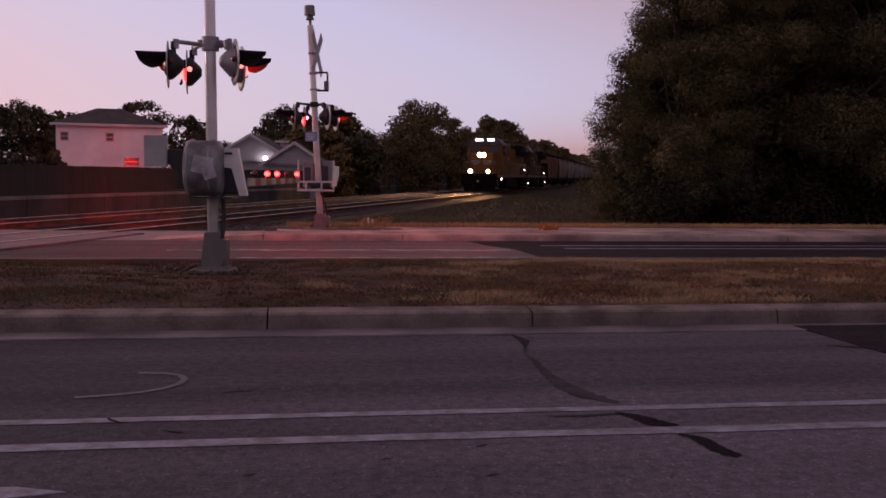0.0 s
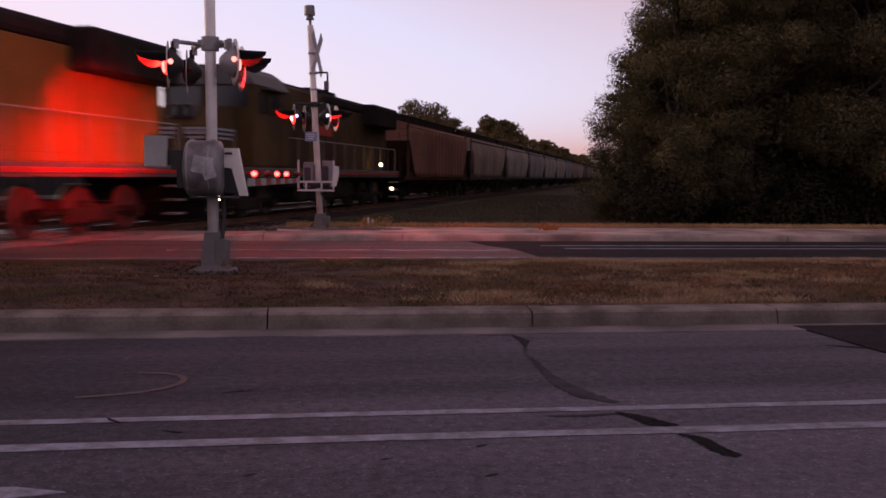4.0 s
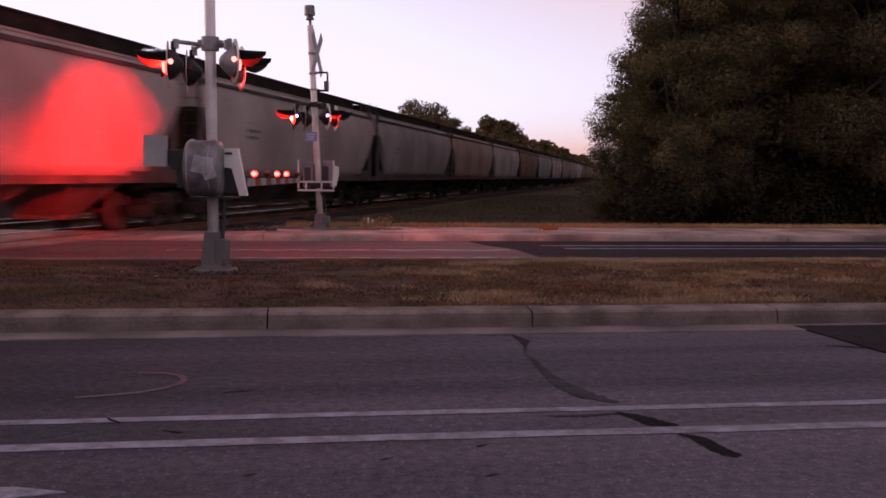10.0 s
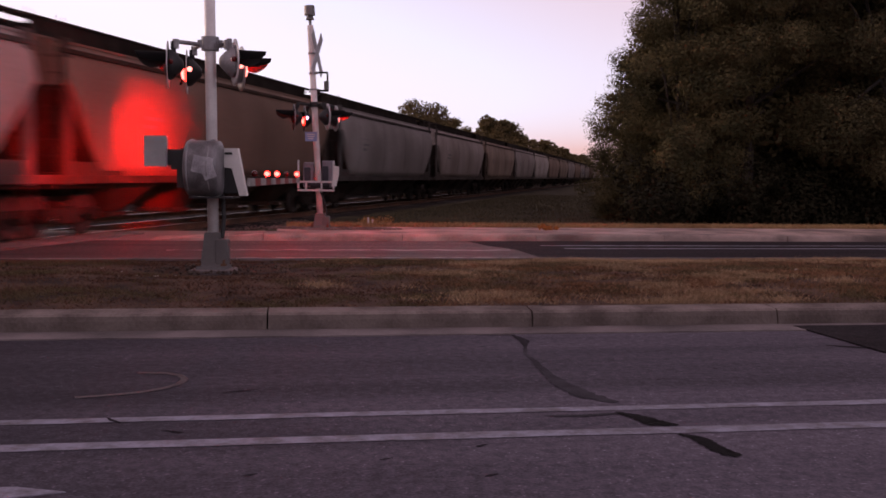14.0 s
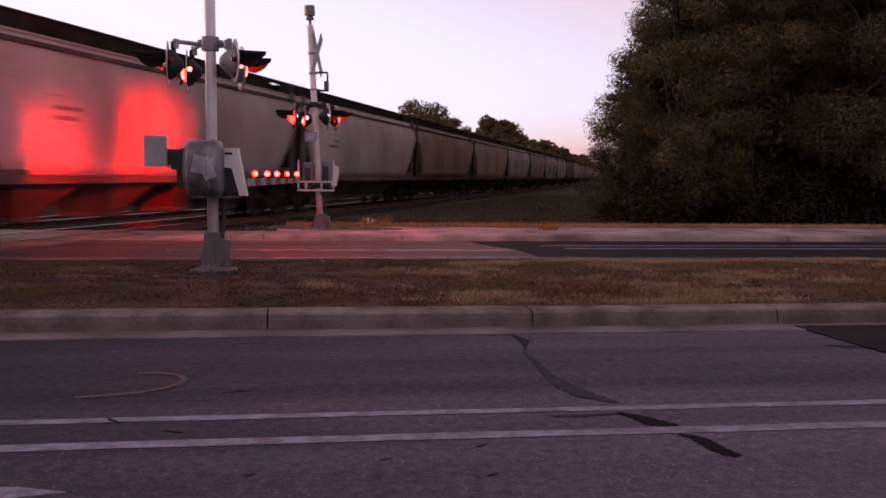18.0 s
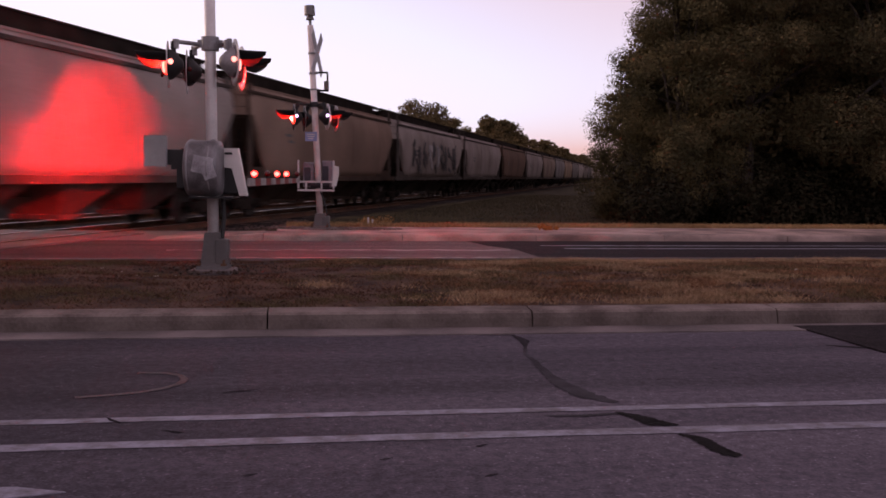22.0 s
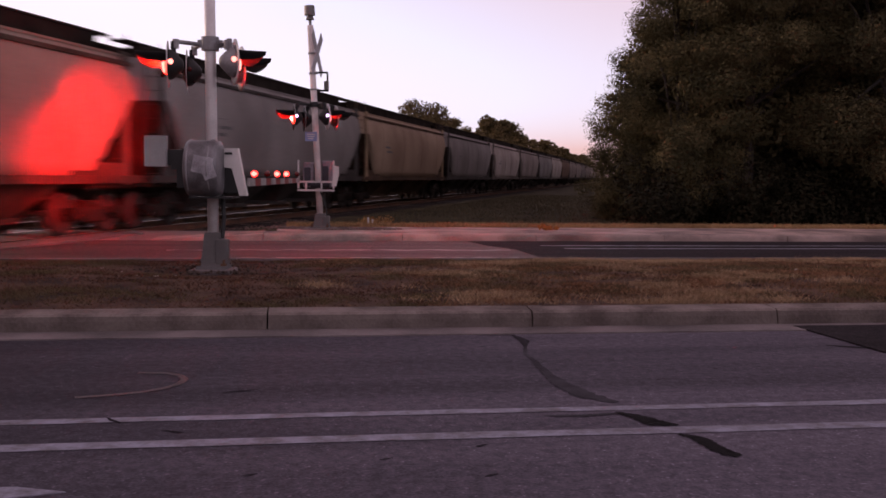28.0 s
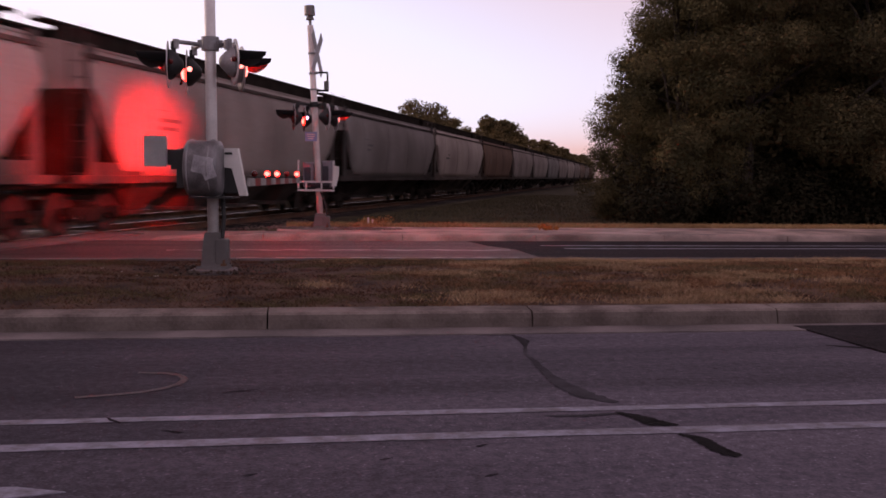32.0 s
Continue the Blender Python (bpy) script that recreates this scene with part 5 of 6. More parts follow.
# gravel and soil round the far mast's footing
def gravel(name, p, rx, ry, n, z, seed, label, stone="loose_stone", col=(0.16, 0.12, 0.105)):
    rng = np.random.default_rng(seed)
    base = np.array([(1, 0, 0), (-1, 0, 0), (0, 1, 0), (0, -1, 0), (0, 0, 0.8), (0, 0, -0.8)], float)
    fc = np.array([(0, 2, 4), (2, 1, 4), (1, 3, 4), (3, 0, 4), (2, 0, 5), (1, 2, 5), (3, 1, 5), (0, 3, 5)])
    rr = np.sqrt(rng.random(n))
    aa = rng.random(n) * 6.283
    c = np.stack([p[0] + rx * rr * np.cos(aa), p[1] + ry * rr * np.sin(aa), np.full(n, z)], 1)
    s_ = 0.012 + 0.03 * rng.random(n) ** 2
    v = (base[None] * (s_[:, None, None]) * (0.7 + 0.6 * rng.random((n, 6, 1))) + c[:, None]).reshape(-1, 3)
    f = (fc[None] + 6 * np.arange(n)[:, None, None]).reshape(-1, 3)
    tagged(new(name, arrays(name, v, f, mat(stone, col, 0.9, var=0.4, scale=20))), label, "gravel", kind="stuff")


gravel("gravel_footing", (-2.6, 22.9), 1.6, 0.5, 1500, 0.213, 3, "loose gravel round the far mast footing")
gravel("gravel_median", (-3.0, 13.0), 1.3, 0.6, 200, 0.20, 4, "sparse loose stones round the near mast", "soil_crumbs", (0.075, 0.050, 0.038))
gravel("ballast_stones", tk(27.0, 12.9)[:2], 3.0, 10.0, 5000, -0.10, 5, "crushed stones lying loose between the rails")
# ---- railway vehicles; local +x is the way they run, z 0 at the rail tops ----
def truck_part(root, x, wheels, wb, wr=0.457, name="truck"):
    """Side frames and wheels of one truck, as parts of its vehicle."""
    bm = bmn()
    for s in (-1, 1):
        y = s * 0.98
        L = wb * (wheels - 1)
        box(bm, (L + 0.55, 0.12, 0.16), (0, y, 0.52), bev=0.03, seg=1)
        box(bm, (L * 0.45, 0.14, 0.34), (0, y, 0.42), bev=0.04, seg=1)
        for k in range(wheels):
            xx = -L / 2 + k * wb
            box(bm, (0.34, 0.18, 0.30), (xx, y + s * 0.03, 0.46), bev=0.04, seg=1)
            rod(bm, (xx, y + s * 0.10, wr), (xx, y + s * 0.16, wr), 0.10, n=10)
        for k in range(-1, 2):
            rod(bm, (k * 0.14, y + s * 0.02, 0.35), (k * 0.14, y + s * 0.02, 0.66), 0.055, n=8)
    box(bm, (0.4, 1.9, 0.25), (0, 0, 0.62), bev=0.03)
    fr = part(name, bm, GRIME, root, "grimy cast truck frame", at=Matrix.Translation((x, 0, 0)))
    L = wb * (wheels - 1)
    for k in range(wheels):
        bm = bmn()
        for s in (-1, 1):
            prof = [(s * 0.66, 0.0), (s * 0.66, 0.13), (s * 0.70, 0.20), (s * 0.69, wr - 0.09), (s * 0.67, wr - 0.05), (s * 0.67, wr + 0.025), (s * 0.70, wr + 0.02), (s * 0.715, wr), (s * 0.80, wr - 0.006), (s * 0.80, wr - 0.06), (s * 0.76, wr - 0.09), (s * 0.74, 0.18), (s * 0.82, 0.10), (s * 0.82, 0.0)]
            rings = lathe(bm, prof, 14)
        rod(bm, (-0.95, 0, 0), (0.95, 0, 0), 0.075, n=10)
        part("wheelset", bm, WHEEL, fr, at=Matrix.Translation((-L / 2 + k * wb, 0, wr)) @ Matrix.Rotation(math.pi / 2, 4, "Z"))
    return fr


def coupler(root, x, sgn):
    bm = bmn()
    box(bm, (0.55, 0.16, 0.16), (x, 0, 0.85), bev=0.02)
    box(bm, (0.22, 0.30, 0.28), (x + sgn * 0.24, 0.03, 0.85), bev=0.05, seg=1)
    part("coupler", bm, GRIME, root)


def hopper_ring(zmin, wk=1.0):
    """Half section of the rounded tank, from the sill up to the crown."""
    pts = [(1.39, 1.28), (1.47, 1.58), (1.54, 1.98), (1.59, 2.42), (1.60, 2.85), (1.575, 3.25), (1.51, 3.58), (1.42, 3.82), (1.33, 3.92), (1.15, 4.06), (0.80, 4.18), (0.40, 4.24), (0.0, 4.26)]
    return [(y * wk, max(z, zmin + 0.001 * i)) for i, (y, z) in enumerate(pts)]


def covered_hopper(name, label, colour, col2, seed, L=18.0, flat=False, tag=None):
    """Rounded covered hopper wagon with sloped end sheets, hatches, ladders and trucks."""
    root = tagged(empty(name), label, "hopper wagon", group="wagons of the freight train")
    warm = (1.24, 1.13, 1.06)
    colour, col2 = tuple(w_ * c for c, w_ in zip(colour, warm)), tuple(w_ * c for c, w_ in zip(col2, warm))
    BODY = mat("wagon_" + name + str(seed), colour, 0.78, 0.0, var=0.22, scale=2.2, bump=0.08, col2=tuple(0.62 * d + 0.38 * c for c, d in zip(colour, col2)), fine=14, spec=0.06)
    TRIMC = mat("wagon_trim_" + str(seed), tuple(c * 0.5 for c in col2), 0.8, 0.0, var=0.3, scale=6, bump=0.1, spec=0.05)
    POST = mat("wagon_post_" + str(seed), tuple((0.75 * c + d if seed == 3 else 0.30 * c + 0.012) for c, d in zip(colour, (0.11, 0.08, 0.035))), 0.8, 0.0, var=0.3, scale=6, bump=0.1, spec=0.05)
    # tank underside and end slopes: a darker brown than the sides
    SLOPE = mat("wagon_underside_" + str(seed), tuple(0.22 * c + d for c, d in zip(col2, (0.022, 0.014, 0.010))), 0.9, 0.0, var=0.4, scale=5, bump=0.2, spec=0.05)
    half = L / 2 - 0.62
    xs = [-half, -half + 0.02] + [-half + 0.02 + 1.45 * k / 4 for k in range(1, 5)] + np.linspace(-half + 2.8, half - 2.8, 9).tolist() + [half - 0.02 - 1.45 * k / 4 for k in range(4, 0, -1)] + [half - 0.02, half]
    bm = bmn()
    rings = []
    for x in xs:
        e = half - abs(x)
        zmin = 3.15 - (3.15 - 1.28) * min(1, e / 1.45)
        wk = 1.0 if e > 0.015 else 0.97
        hr = hopper_ring(zmin, wk)
        if flat:
            hr = [(1.53 * wk if z < 3.85 else y, z) for y, z in hr]
        ring = hr + [(-y, z) for y, z in hr[-2::-1]]
        rings.append([bm.verts.new((x, y, z)) for y, z in ring])
    k = len(rings[0])
    for a, b in zip(rings, rings[1:]):
        for i in range(k - 1):
            f = bm.faces.new((a[i], a[i + 1], b[i + 1], b[i]))
            f.smooth = True
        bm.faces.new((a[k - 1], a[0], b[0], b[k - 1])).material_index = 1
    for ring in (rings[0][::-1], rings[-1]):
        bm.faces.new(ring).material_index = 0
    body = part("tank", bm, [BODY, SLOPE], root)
    # weld seams and side plate
    for x in np.linspace(-half + 2.4, half - 2.4, 4 if not flat else 13):
        ring = hopper_ring(1.28, 1.003) if not flat else [(1.535, 1.3), (1.535, 3.84)]
        for s in (-1, 1):
            bm = bmn()
            for (y0, z0), (y1, z1) in zip(ring[:-4], ring[1:-4]) if not flat else [(ring[0], ring[1])]:
                rod(bm, (x, s * y0, z0), (x, s * y1, z1), 0.006 if not flat else 0.04, n=4)
            part("side_seam" if not flat else "side_rib", bm, BODY, body)
    for s in (-1, 1):
        bm = bmn()
        box(bm, (2 * half + 0.3, 0.10, 0.10), (0, s * 1.43, 3.84), bev=0.01)
        part("top_chord", bm, TRIMC, root)
        bm = bmn()
        box(bm, (2 * half + 1.1, 0.14, 0.18), (0, s * 1.42, 1.22), bev=0.012)
        part("side_sill", bm, TRIMC, root)
        bm = bmn()
        box(bm, (2 * half + 0.2, 0.03, 0.05), (0, s * 1.22, 4.06))
        part("roof_edge", bm, BODY, root)
    # roof walk with its legs, trough hatches
    bm = bmn()
    for y in (-0.62, -0.42, 0.42, 0.62):
        box(bm, (2 * half + 0.95, 0.16, 0.05), (0, y, 4.57))
    for y in (-0.66, 0.66):
        box(bm, (2 * half - 0.1, 0.02, 0.34), (0, y, 4.38))
    for x in np.linspace(-half + 0.3, half - 0.3, 9):
        for y in (-0.55, 0.55):
            box(bm, (0.05, 0.22, 0.36), (x, y, 4.38))
    part("running_board", bm, GRIME, root, "dark grated roof walk")
    for x in np.linspace(-half + 2.1, half - 2.1, 4):
        bm = bmn()
        box(bm, (3.1, 0.60, 0.26), (x, 0, 4.39), bev=0.04, seg=1)
        for dx in (-1.2, -0.4, 0.4, 1.2):
            box(bm, (0.06, 0.7, 0.05), (x + dx, 0, 4.54))
        part("roof_hatch", bm, GRIME, root)
    # bottom outlets
    for x in np.linspace(-half + 3.3, half - 3.3, 4):
        bm = bmn()
        up = [bm.verts.new((x + sx * 1.25, sy * 1.35, 1.27)) for sx, sy in ((-1, -1), (1, -1), (1, 1), (-1, 1))]
        dn = [bm.verts.new((x + sx * 0.32, sy * 0.55, 0.42)) for sx, sy in ((-1, -1), (1, -1), (1, 1), (-1, 1))]
        for i in range(4):
            bm.faces.new((up[i], up[(i + 1) % 4], dn[(i + 1) % 4], dn[i]))
        bm.faces.new(dn)
        bm.faces.new(up[::-1])
        box(bm, (0.8, 1.3, 0.12), (x, 0, 0.38), bev=0.02)
        part("outlet", bm, TRIMC, root, "steel discharge outlet")
    bm = bmn()
    box(bm, (L - 1.0, 0.32, 0.30), (0, 0, 0.98))
    part("centre_sill", bm, GRIME, root)
    # ends: platform, posts, ladders, bolster braces
    for e in (-1, 1):
        bm = bmn()
        box(bm, (1.9, 2.7, 0.10), (e * (half - 0.55), 0, 1.08), bev=0.01)
        part("end_platform", bm, GRIME, root)
        for s in (-1, 1):
            bm = bmn()
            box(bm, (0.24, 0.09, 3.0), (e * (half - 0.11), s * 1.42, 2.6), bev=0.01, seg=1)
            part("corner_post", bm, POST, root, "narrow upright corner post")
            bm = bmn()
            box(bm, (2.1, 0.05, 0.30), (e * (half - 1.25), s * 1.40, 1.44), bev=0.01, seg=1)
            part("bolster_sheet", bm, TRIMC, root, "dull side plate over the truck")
            bm = bmn()
            for dy in (0.0, 0.42):
                rod(bm, (e * (half + 0.03), s * (1.40 - dy), 1.1), (e * (half + 0.03), s * (1.40 - dy), 4.5), 0.014, n=6)
            for z in np.arange(1.35, 4.5, 0.34):
                rod(bm, (e * (half + 0.03), s * 1.40, z), (e * (half + 0.03), s * 0.98, z), 0.009, n=5)
            part("end_ladder", bm, TRIMC, root)
            bm = bmn()
            rod(bm, (e * (half - 0.1), s * 0.9, 3.2), (e * (half - 1.3), s * 0.9, 1.15), 0.05, n=6)
            box(bm, (0.08, 0.10, 2.2), (e * (half - 0.35), s * 1.0, 2.1))
            part("end_brace", bm, GRIME, root)
        coupler(root, e * (L / 2 - 0.3), e)
    bm = bmn()
    rod(bm, (half + 0.12, -0.6, 2.2), (half + 0.16, -0.6, 2.2), 0.28, n=16)
    part("brake_wheel", bm, GRIME, root)
    bm = bmn()
    box(bm, (0.32, 0.5, 0.5), (-half + 0.6, 0.4, 1.4), bev=0.05)
    rod(bm, (-half + 0.4, -0.4, 1.35), (-half + 1.2, -0.4, 1.35), 0.2, n=12)
    part("brake_gear", bm, GRIME, root)
    for x in (-half + 0.75, half - 0.75):
        truck_part(root, x, 2, 1.78)
    # stencilled data: plain bars
    rr = random.Random(seed)
    DK = mat("stencil_dark", (0.10, 0.098, 0.10), 0.6, var=0.2)
    for k in range(3):
        bm = bmn()
        box(bm, (rr.uniform(0.5, 1.2), 0.012, 0.09), (half - 3.2 + rr.uniform(-0.3, 0.3), 1.592, 2.85 - 0.2 * k))
        part("stencil_bar", bm, DK, body, "dark unreadable stencilled marking")
    if tag == "graffiti":
        GR = mat("spray_paint_dark", (0.035, 0.035, 0.045), 0.5, var=0.3, scale=10)
        GR2 = mat("spray_paint_pale", (0.45, 0.45, 0.47), 0.5, var=0.3, scale=10)
        x = -half + 2.2
        while x < half - 2.5:
            bm = bmn()
            w = rr.uniform(0.7, 1.3)
            for j in range(5):
                p = (x + rr.uniform(0, w), rr.uniform(1.5, 3.1))
                q = (x + rr.uniform(0, w), rr.uniform(1.6, 3.3))
                d = Vector((q[0] - p[0], q[1] - p[1]))
                box(bm, (max(0.35, d.length), 0.010 + 0.002 * j, rr.uniform(0.18, 0.36)), ((p[0] + q[0]) / 2, 1.602 + 0.003 * j, (p[1] + q[1]) / 2), rot=Matrix.Rotation(-math.atan2(d.y, d.x), 4, "Y"), bev=0.004)
            part("spray_mark", bm, GR if rr.random() < 0.7 else GR2, body, "spray-painted scrawl")
            x += w * 1.05
    return root


def locomotive(name, label, lit, seed):
    """Yellow six-axle road diesel with a grey roof; nose to local +x."""
    root = tagged(empty(name), label, "locomotive", group="locomotives")
    # the second locomotive takes a much darker, more mottled yellow
    YEL = mat("armour_yellow", (0.18, 0.088, 0.018), 0.75, var=0.18, scale=3, bump=0.05, fine=20, spec=0.2) if lit else mat("dark_yellow", (0.07, 0.042, 0.018), 0.8, var=0.3, scale=3, bump=0.05, fine=20, spec=0.15)
    GREY = mat("harbour_grey", (0.075, 0.07, 0.07), 0.7, var=0.25, scale=3, bump=0.08)
    ROOFM = mat("grimy_roof", (0.022, 0.019, 0.018), 0.85, var=0.35, scale=6, bump=0.3, spec=0.08)
    PILOTM = mat("pilot_black", (0.009, 0.008, 0.008), 0.95, var=0.3, scale=6, bump=0.3, spec=0.02)
    L = 22.15
    h = L / 2

    def cube(nm, size, at, mt, bev=0.03, lab="", par=None):
        bm = bmn()
        box(bm, size, at, bev=bev)
        return part(nm, bm, mt, par or root, lab)
    cube("underframe", (L - 1.0, 3.0, 0.30), (0, 0, 1.42), GREY)
    cube("sill_stripe", (L - 1.2, 0.02, 0.10), (0, 1.515, 1.42), mat("red_stripe", (0.35, 0.03, 0.02), 0.5))
    cube("fuel_tank", (6.4, 2.7, 0.85), (0.2, 0, 0.82), GRIME, 0.12)
    cube("air_tank", (2.6, 0.4, 0.4), (3.6, 1.35, 1.1), GRIME, 0.15)
    # cab and nose
    bm = bmn()
    box(bm, (2.9, 3.0, 2.55), (h - 5.0, 0, 2.85), bev=0.06)
    cab = part("cab", bm, YEL, root, "yellow cab")
    bm = bmn()
    pts = [(h - 3.55, 1.58), (h - 1.75, 1.58), (h - 1.65, 2.75), (h - 2.1, 3.30), (h - 3.55, 3.4)]
    lo = [bm.verts.new((x, -0.95 if i < 3 else -0.88, z)) for i, (x, z) in enumerate(pts)]
    hi = [bm.verts.new((x, 0.95 if i < 3 else 0.88, z)) for i, (x, z) in enumerate(pts)]
    bm.faces.new(lo)
    bm.faces.new(hi[::-1])
    for i in range(len(pts)):
        bm.faces.new((lo[i], hi[i], hi[(i + 1) % len(pts)], lo[(i + 1) % len(pts)]))
    part("nose", bm, YEL, root, "yellow sloping nose")
    # pale striped flash round the nose, in plain bars
    FLASH = mat("nose_flash_pale", (0.26, 0.28, 0.33), 0.6, var=0.15)
    for k in range(3):
        for y0, w_ in ((-0.5, 0.78), (0.5, 0.78)):
            cube("nose_flash", (0.02, w_ - 0.12 * k, 0.07), (h - 1.655 - 0.008 * k, y0, 2.66 - 0.13 * k), FLASH, 0.004, "pale striped flash")
        for s in (-1, 1):
            cube("nose_flash", (1.5 - 0.25 * k, 0.02, 0.07), (h - 2.6, s * 0.955, 2.66 - 0.13 * k), FLASH, 0.004, "pale striped flash")
    for s in (-1, 1):
        bm = bmn()
        for x, y in ((h - 0.85, 1.35), (h - 0.85, 0.45)):
            rod(bm, (x, s * y, 1.55), (x, s * y, 2.55), 0.018, n=5)
        rod(bm, (h - 0.85, s * 1.35, 2.55), (h - 0.85, s * 0.45, 2.55), 0.018, n=5)
        part("front_rail", bm, mat("rail_white", (0.22, 0.20, 0.18), 0.6), root)
    bm = bmn()
    pr = [(-1.53, 4.08), (-1.25, 4.45), (-0.9, 4.68), (0.9, 4.68), (1.25, 4.45), (1.53, 4.08)]
    e0 = [bm.verts.new((h - 6.5, y, z)) for y, z in pr]
    e1 = [bm.verts.new((h - 3.45, y, z)) for y, z in pr]
    for i in range(len(pr)):
        bm.faces.new((e0[i], e0[(i + 1) % 6], e1[(i + 1) % 6], e1[i]))
    bm.faces.new(e0)
    bm.faces.new(e1[::-1])
    part("cab_roof", bm, GREY, root)
    for y in (-0.75, 0.75):
        cube("windscreen", (0.03, 1.05, 0.62), (h - 3.535, y, 3.72), GLASS, 0.005, par=cab)
    for s in (-1, 1):
        cube("side_window", (0.85, 0.03, 0.62), (h - 5.3, s * 1.51, 3.55), GLASS, 0.005, par=cab)
        cube("side_window", (0.6, 0.03, 0.62), (h - 4.3, s * 1.51, 3.55), GLASS, 0.005, par=cab)
        cube("sun_shade", (1.6, 0.35, 0.04), (h - 4.9, s * 1.65, 3.98), GREY, 0.01, par=cab)
        cube("cab_door", (0.7, 0.03, 1.9), (h - 6.1, s * 1.505, 2.6), YEL, 0.01, par=cab)
    # long hood
    cube("hood", (12.0, 1.85, 2.5), (-1.6, 0, 2.82), YEL, 0.04, "long yellow engine hood")
    cube("hood_roof", (12.0, 1.9, 0.46), (-1.6, 0, 4.30), ROOFM, 0.14, "dark grimy hood roof")
    for k in range(14):
        for s in (1, -1):
            cube("hood_door", (0.72, 0.025, 1.55), (3.6 - k * 0.82, s * 0.932, 2.55), YEL, 0.008)
    for k in range(3):
        cube("grille", (1.3, 0.03, 0.55), (2.6 - k * 1.6, 0.935, 3.7), GRIME, 0.008)
    cube("blower_duct", (3.6, 2.6, 1.0), (2.3, 0, 3.85), YEL, 0.1, "yellow equipment housing")
    cube("brake_fan", (1.5, 1.5, 0.2), (-1.0, 0, 4.60), GRIME, 0.05)
    cube("exhaust", (1.1, 0.8, 0.32), (-3.4, 0, 4.62), GRIME, 0.05)
    cube("radiator", (4.0, 3.0, 0.95), (-8.2, 0, 4.02), ROOFM, 0.10, "flared grey radiator wings")
    cube("radiator_screen", (3.6, 0.03, 0.7), (-8.2, 1.512, 3.95), GRIME, 0.005)
    cube("rear_hood", (3.6, 1.9, 2.1), (-8.4, 0, 2.6), YEL, 0.08)
    cube("end_headlight_box", (0.2, 0.6, 0.35), (-10.25, 0, 3.2), GREY, 0.03)
    for s in (-1, 1):
        bm = bmn()
        for x in np.arange(-h + 1.0, h - 2.0, 1.35):
            rod(bm, (x, s * 1.42, 1.55), (x, s * 1.42, 2.6), 0.016, n=5)
        rod(bm, (-h + 1.0, s * 1.42, 2.6), (h - 6.8, s * 1.42, 2.6), 0.018, n=5)
        part("handrail", bm, mat("rail_white", (0.22, 0.20, 0.18), 0.6), root)
    for e in (-1, 1):
        bm = bmn()
        box(bm, (0.14, 2.98, 0.96), (e * (h - 0.47), 0, 1.11), bev=0.02)
        part("pilot", bm, PILOTM, root, "grimy pilot plate")
        bm = bmn()
        prism(bm, [(e * (h - 0.62), -1.3), (e * (h - 0.28), -0.5), (e * (h - 0.28), 0.5), (e * (h - 0.62), 1.3)], 0.12, 0.62)
        part("snow_plough", bm, PILOTM, root)
        for s in (-1, 1):
            bm = bmn()
            for z in (0.35, 0.70, 1.05):
                box(bm, (0.5, 0.35, 0.05), (e * (h - 1.0), s * 1.35, z))
            part("steps", bm, mat("rail_white", (0.22, 0.20, 0.18), 0.6), root)
        coupler(root, e * (h - 0.25), e)
    for x in (h - 4.3, -h + 4.3):
        truck_part(root, x, 3, 1.98, 0.53)
    # lamps
    WARM = glow("headlight_glow", (1.0, 0.55, 0.25), 2600.0)

    def tube(nm, x, y, z, r, ln, par, lens, lab=""):
        """A recessed lamp: a dark tube with the lens at its bottom."""
        bm = bmn()
        lathe(bm, [(-ln - 0.02, 0.0), (-ln - 0.02, r + 0.015), (0.0, r + 0.015), (0.0, r), (-ln, r), (-ln, 0.0)], 18)
        hs = part(nm, bm, GRIME, par, at=Matrix.Translation((x, y, z)))
        bm = bmn()
        rod(bm, (-ln + 0.002, 0, 0), (-ln + 0.012, 0, 0), r * 0.97, n=18)
        part("lamp_lens", bm, lens, hs, lab)
    bm = bmn()
    box(bm, (0.5, 0.84, 0.42), (h - 1.98, 0, 3.16), bev=0.04)
    hb = part("headlight_box", bm, GREY, root)
    for y in (-0.19, 0.19):
        tube("headlight", h - 1.62, y, 3.16, 0.165, 0.10, root, WARM if lit else GLASS, "bright warm headlight lens" if lit else "")
    for y in (-0.75, 0.75):
        tube("ditch_light", h - 0.45, y, 1.80, 0.14, 0.08, root, WARM if lit else GLASS, "bright warm lamp lens" if lit else "")
    if lit:
        for y in (-0.5, 0.5):
            cube("number_board", (0.04, 0.62, 0.20), (h - 3.42, y, 4.50), glow("number_board", (1.0, 0.92, 0.95), 6.0), 0.005, "lit white number board", par=cab)
    SL = glow("small_white_lamp", (1.0, 0.75, 0.5), 30.0)
    for x, z in ((h - 2.9, 1.15), (-h + 2.05, 2.05)) if lit else ((h - 0.9, 0.7), (-h + 4.0, 1.85), (-h + 2.05, 0.75)):
        bm = bmn()
        rod(bm, (x, 1.53, z), (x, 1.56, z), 0.07, n=10)
        part("step_lamp", bm, SL, root, "small lit walkway lamp")
    cube("stripe_plate", (2.4, 0.014, 0.35), (-0.5, 0.955, 3.05), mat("lettering_red", (0.40, 0.03, 0.02), 0.5), 0.002, "red unreadable lettering bar")
    return root


TRAIN = []


def place(ob, q):
    """q: how far behind the crossing's zero the vehicle's middle is at 0 s."""
    ob.matrix_basis = car_pose(q, 0.0)
    TRAIN.append((ob, q))
    return ob


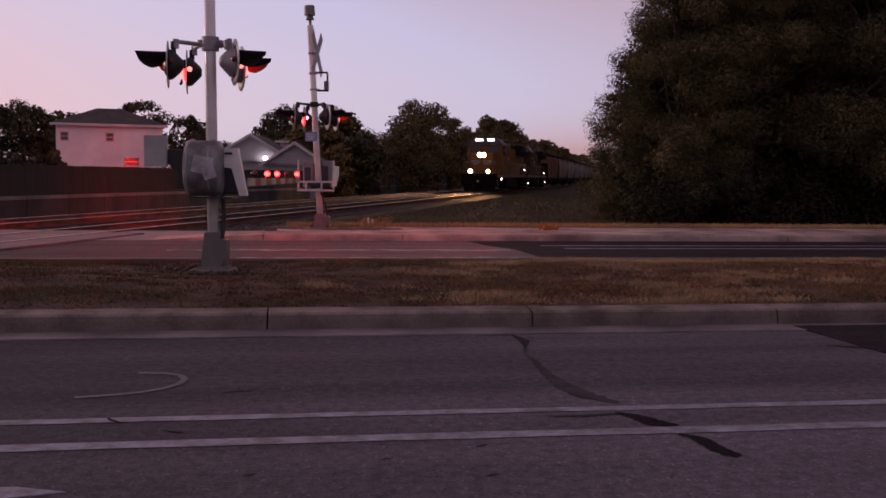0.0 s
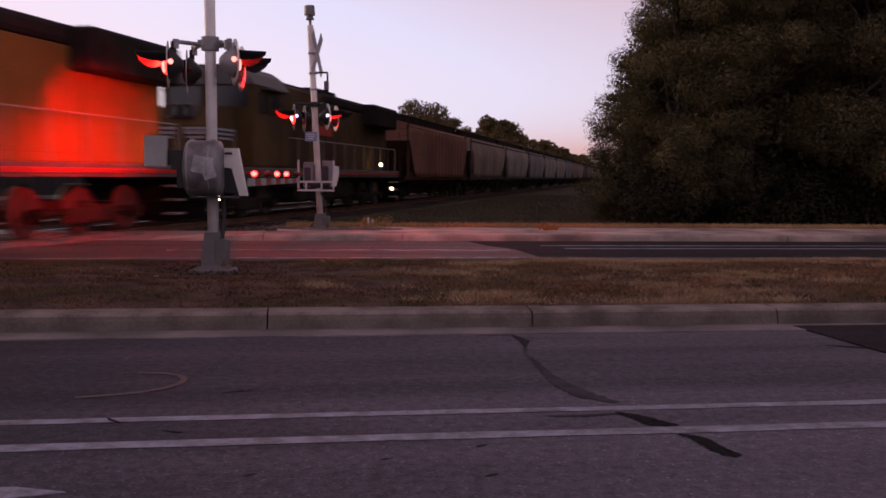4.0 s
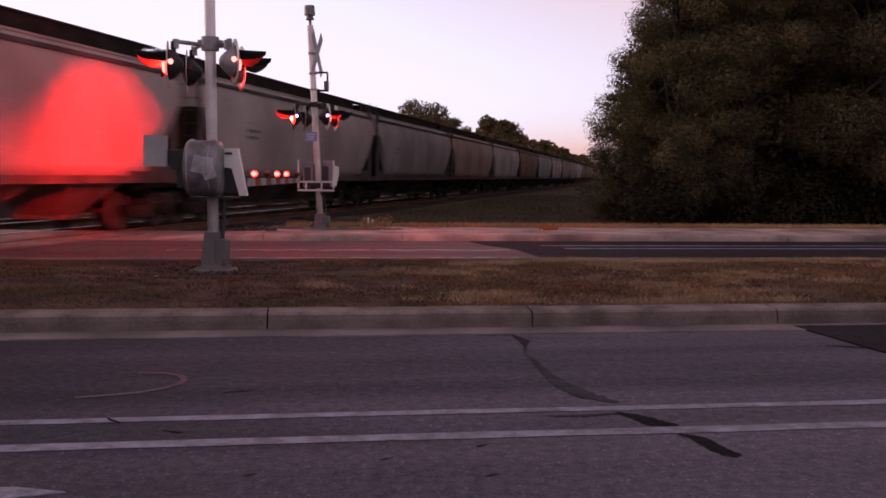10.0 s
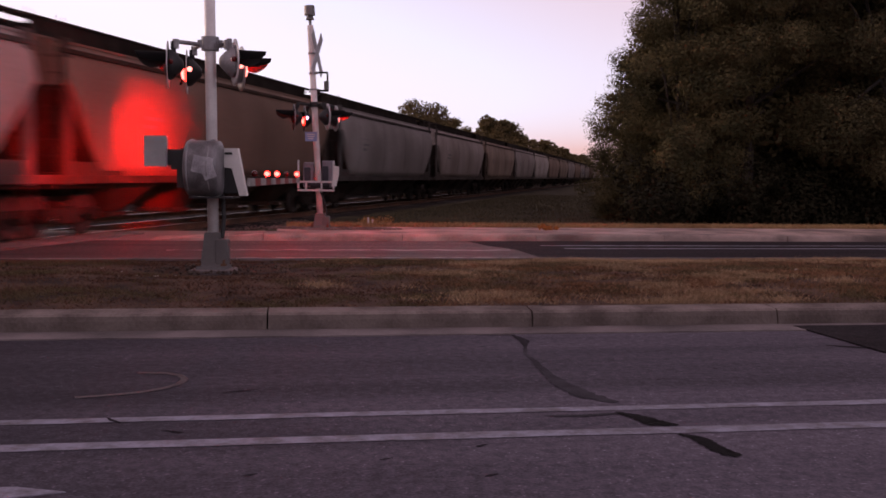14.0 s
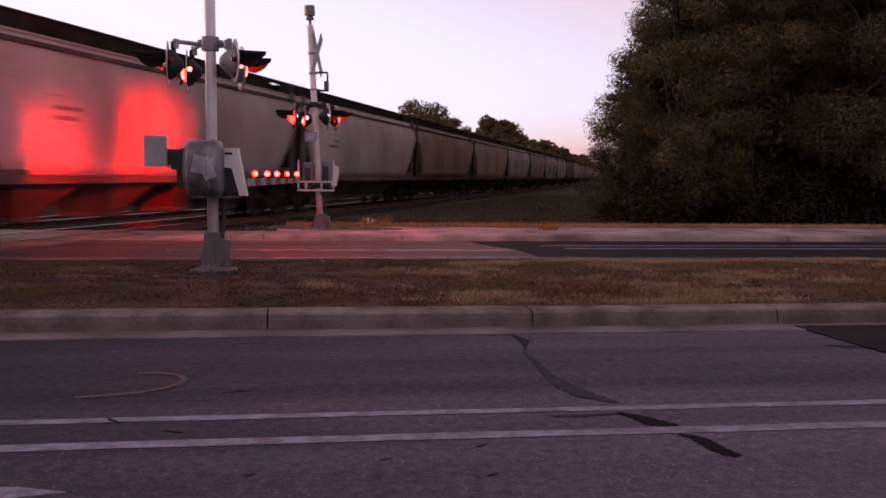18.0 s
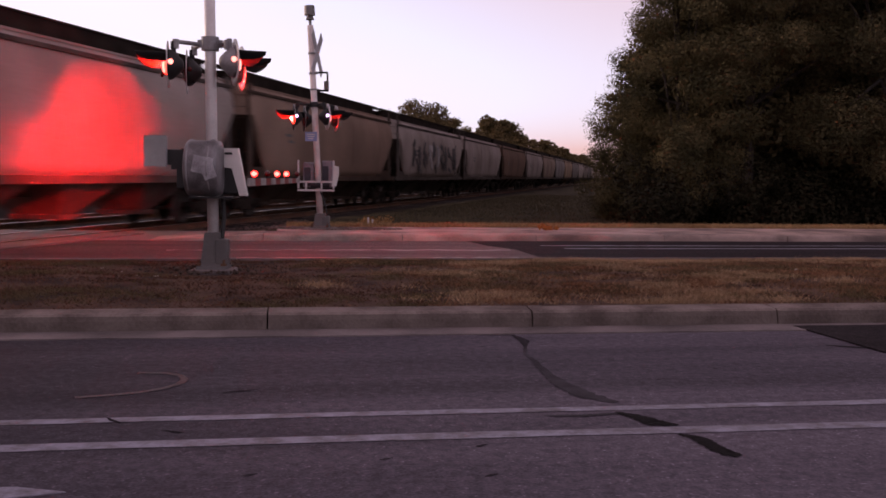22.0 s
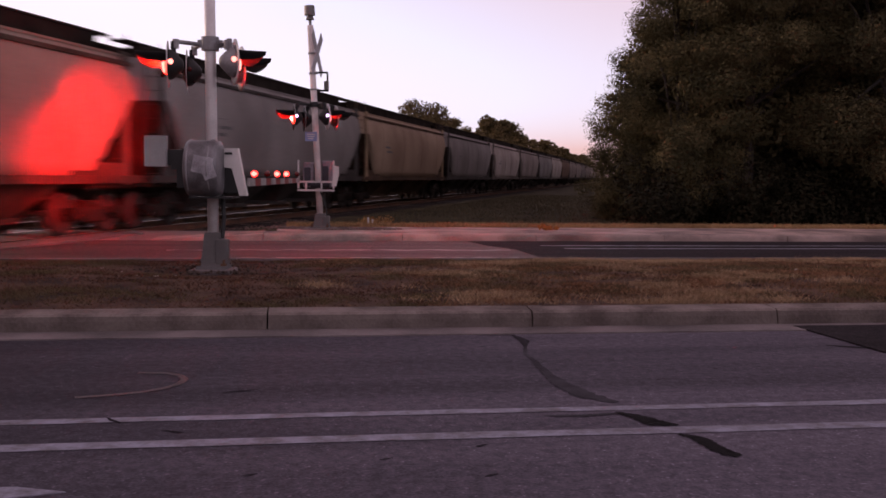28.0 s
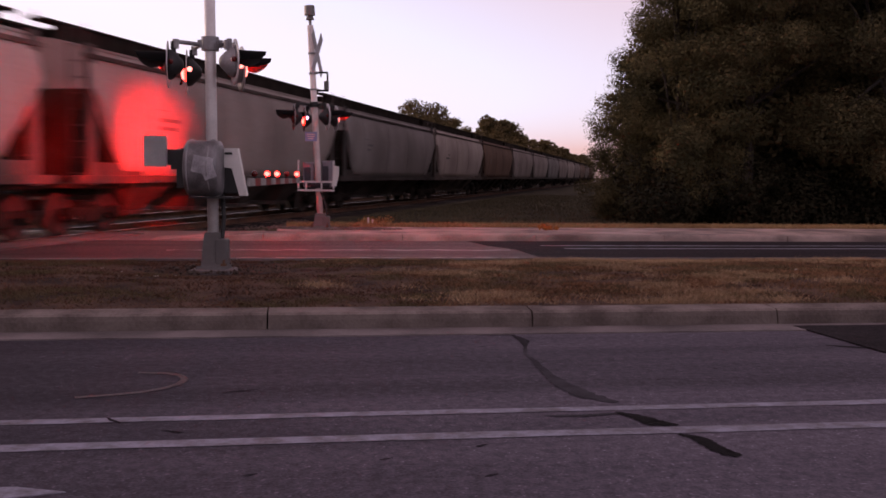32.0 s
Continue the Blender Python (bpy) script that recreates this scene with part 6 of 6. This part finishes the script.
def car_pose(q, t):
    p = tk(q - SPEED * t - 2.27, TRACK[0], RAIL_Z)
    return Matrix.Translation(p) @ Matrix.Rotation(math.atan2(-CT, -ST), 4, "Z")


place(locomotive("locomotive", "yellow diesel locomotive with blazing headlights leading the train", True, 1), 81.0 + 11.07)
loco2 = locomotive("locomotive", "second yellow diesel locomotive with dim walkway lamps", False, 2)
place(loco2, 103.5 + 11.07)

GAPS = [126.1, 145.2, 164.0, 182.3, 200.6, 218.4, 236.9, 254.1, 272.2, 289.4, 307.9, 326.4, 345.0, 363.4, 381.4, 398.8, 416.9, 435.3, 453.5, 471.6, 490.2, 508.5, 527.2, 545.4, 563.8, 582.2, 600.0, 619.1, 637.7, 656.2, 674.1, 691.4, 708.8]
while GAPS[-1] < 880:
    GAPS.append(GAPS[-1] + 18.2)
STYLES = {
    "grey": ("covered_hopper_wagon", "light grey rounded covered hopper wagon, weathered", (0.255, 0.242, 0.242), (0.128, 0.115, 0.111), 1, False, None),
    "pale": ("covered_hopper_wagon", "pale dusty white covered hopper wagon", (0.340, 0.327, 0.323), (0.204, 0.187, 0.178), 2, False, None),
    "tan": ("covered_hopper_wagon", "tan beige covered hopper wagon with rust stains", (0.289, 0.238, 0.187), (0.153, 0.111, 0.085), 3, False, None),
    "brown": ("covered_hopper_wagon", "dark brown covered hopper wagon", (0.135, 0.097, 0.080), (0.080, 0.058, 0.048), 4, False, None),
    "rust": ("covered_hopper_wagon", "rust-red covered hopper wagon with upright ribs", (0.170, 0.093, 0.072), (0.093, 0.051, 0.038), 5, True, None),
    "taupe": ("covered_hopper_wagon", "grey-brown covered hopper wagon with dull stains", (0.221, 0.187, 0.162), (0.111, 0.085, 0.072), 8, False, None),
    "umber": ("covered_hopper_wagon", "dull olive-brown covered hopper wagon", (0.205, 0.160, 0.135), (0.115, 0.088, 0.074), 9, False, None),
    "blue": ("covered_hopper_wagon", "cool grey covered hopper wagon with grime streaks", (0.200, 0.204, 0.212), (0.111, 0.106, 0.106), 6, False, None),
    "tagged": ("covered_hopper_wagon", "grey covered hopper wagon covered in spray-painted scrawl", (0.272, 0.264, 0.264), (0.153, 0.145, 0.140), 7, False, "graffiti"),
}
ORDER = {0: "rust", 1: "taupe", 3: "blue", 6: "blue", 7: "taupe", 9: "brown", 10: "blue", 12: "taupe", 14: "pale", 15: "umber", 16: "taupe", 18: "umber", 19: "tagged", 21: "brown", 23: "taupe", 24: "blue", 25: "tan", 26: "blue", 27: "pale", 29: "blue", 30: "pale", 31: "brown", 34: "blue", 36: "pale", 38: "taupe", 40: "brown"}
MADE = {}
for k, (g0, g1) in enumerate(zip(GAPS, GAPS[1:])):
    st = ORDER.get(k, "grey")
    q = (g0 + g1) / 2
    if st not in MADE:
        nm, lab, c1, c2, sd, fl, tg = STYLES[st]
        MADE[st] = covered_hopper(nm, lab, c1, c2, sd, flat=fl, tag=tg)
        place(MADE[st], q)
    else:
        place(copy_thing(MADE[st], car_pose(q, 0.0)), q)


# ---- what moves: the train, and the flashing lamps ----
def motions():
    for ob, q in TRAIN:
        walk(ob, [(t, car_pose(q, t)) for t in (0.0, 8.0, 16.0, 24.0, 32.0)])
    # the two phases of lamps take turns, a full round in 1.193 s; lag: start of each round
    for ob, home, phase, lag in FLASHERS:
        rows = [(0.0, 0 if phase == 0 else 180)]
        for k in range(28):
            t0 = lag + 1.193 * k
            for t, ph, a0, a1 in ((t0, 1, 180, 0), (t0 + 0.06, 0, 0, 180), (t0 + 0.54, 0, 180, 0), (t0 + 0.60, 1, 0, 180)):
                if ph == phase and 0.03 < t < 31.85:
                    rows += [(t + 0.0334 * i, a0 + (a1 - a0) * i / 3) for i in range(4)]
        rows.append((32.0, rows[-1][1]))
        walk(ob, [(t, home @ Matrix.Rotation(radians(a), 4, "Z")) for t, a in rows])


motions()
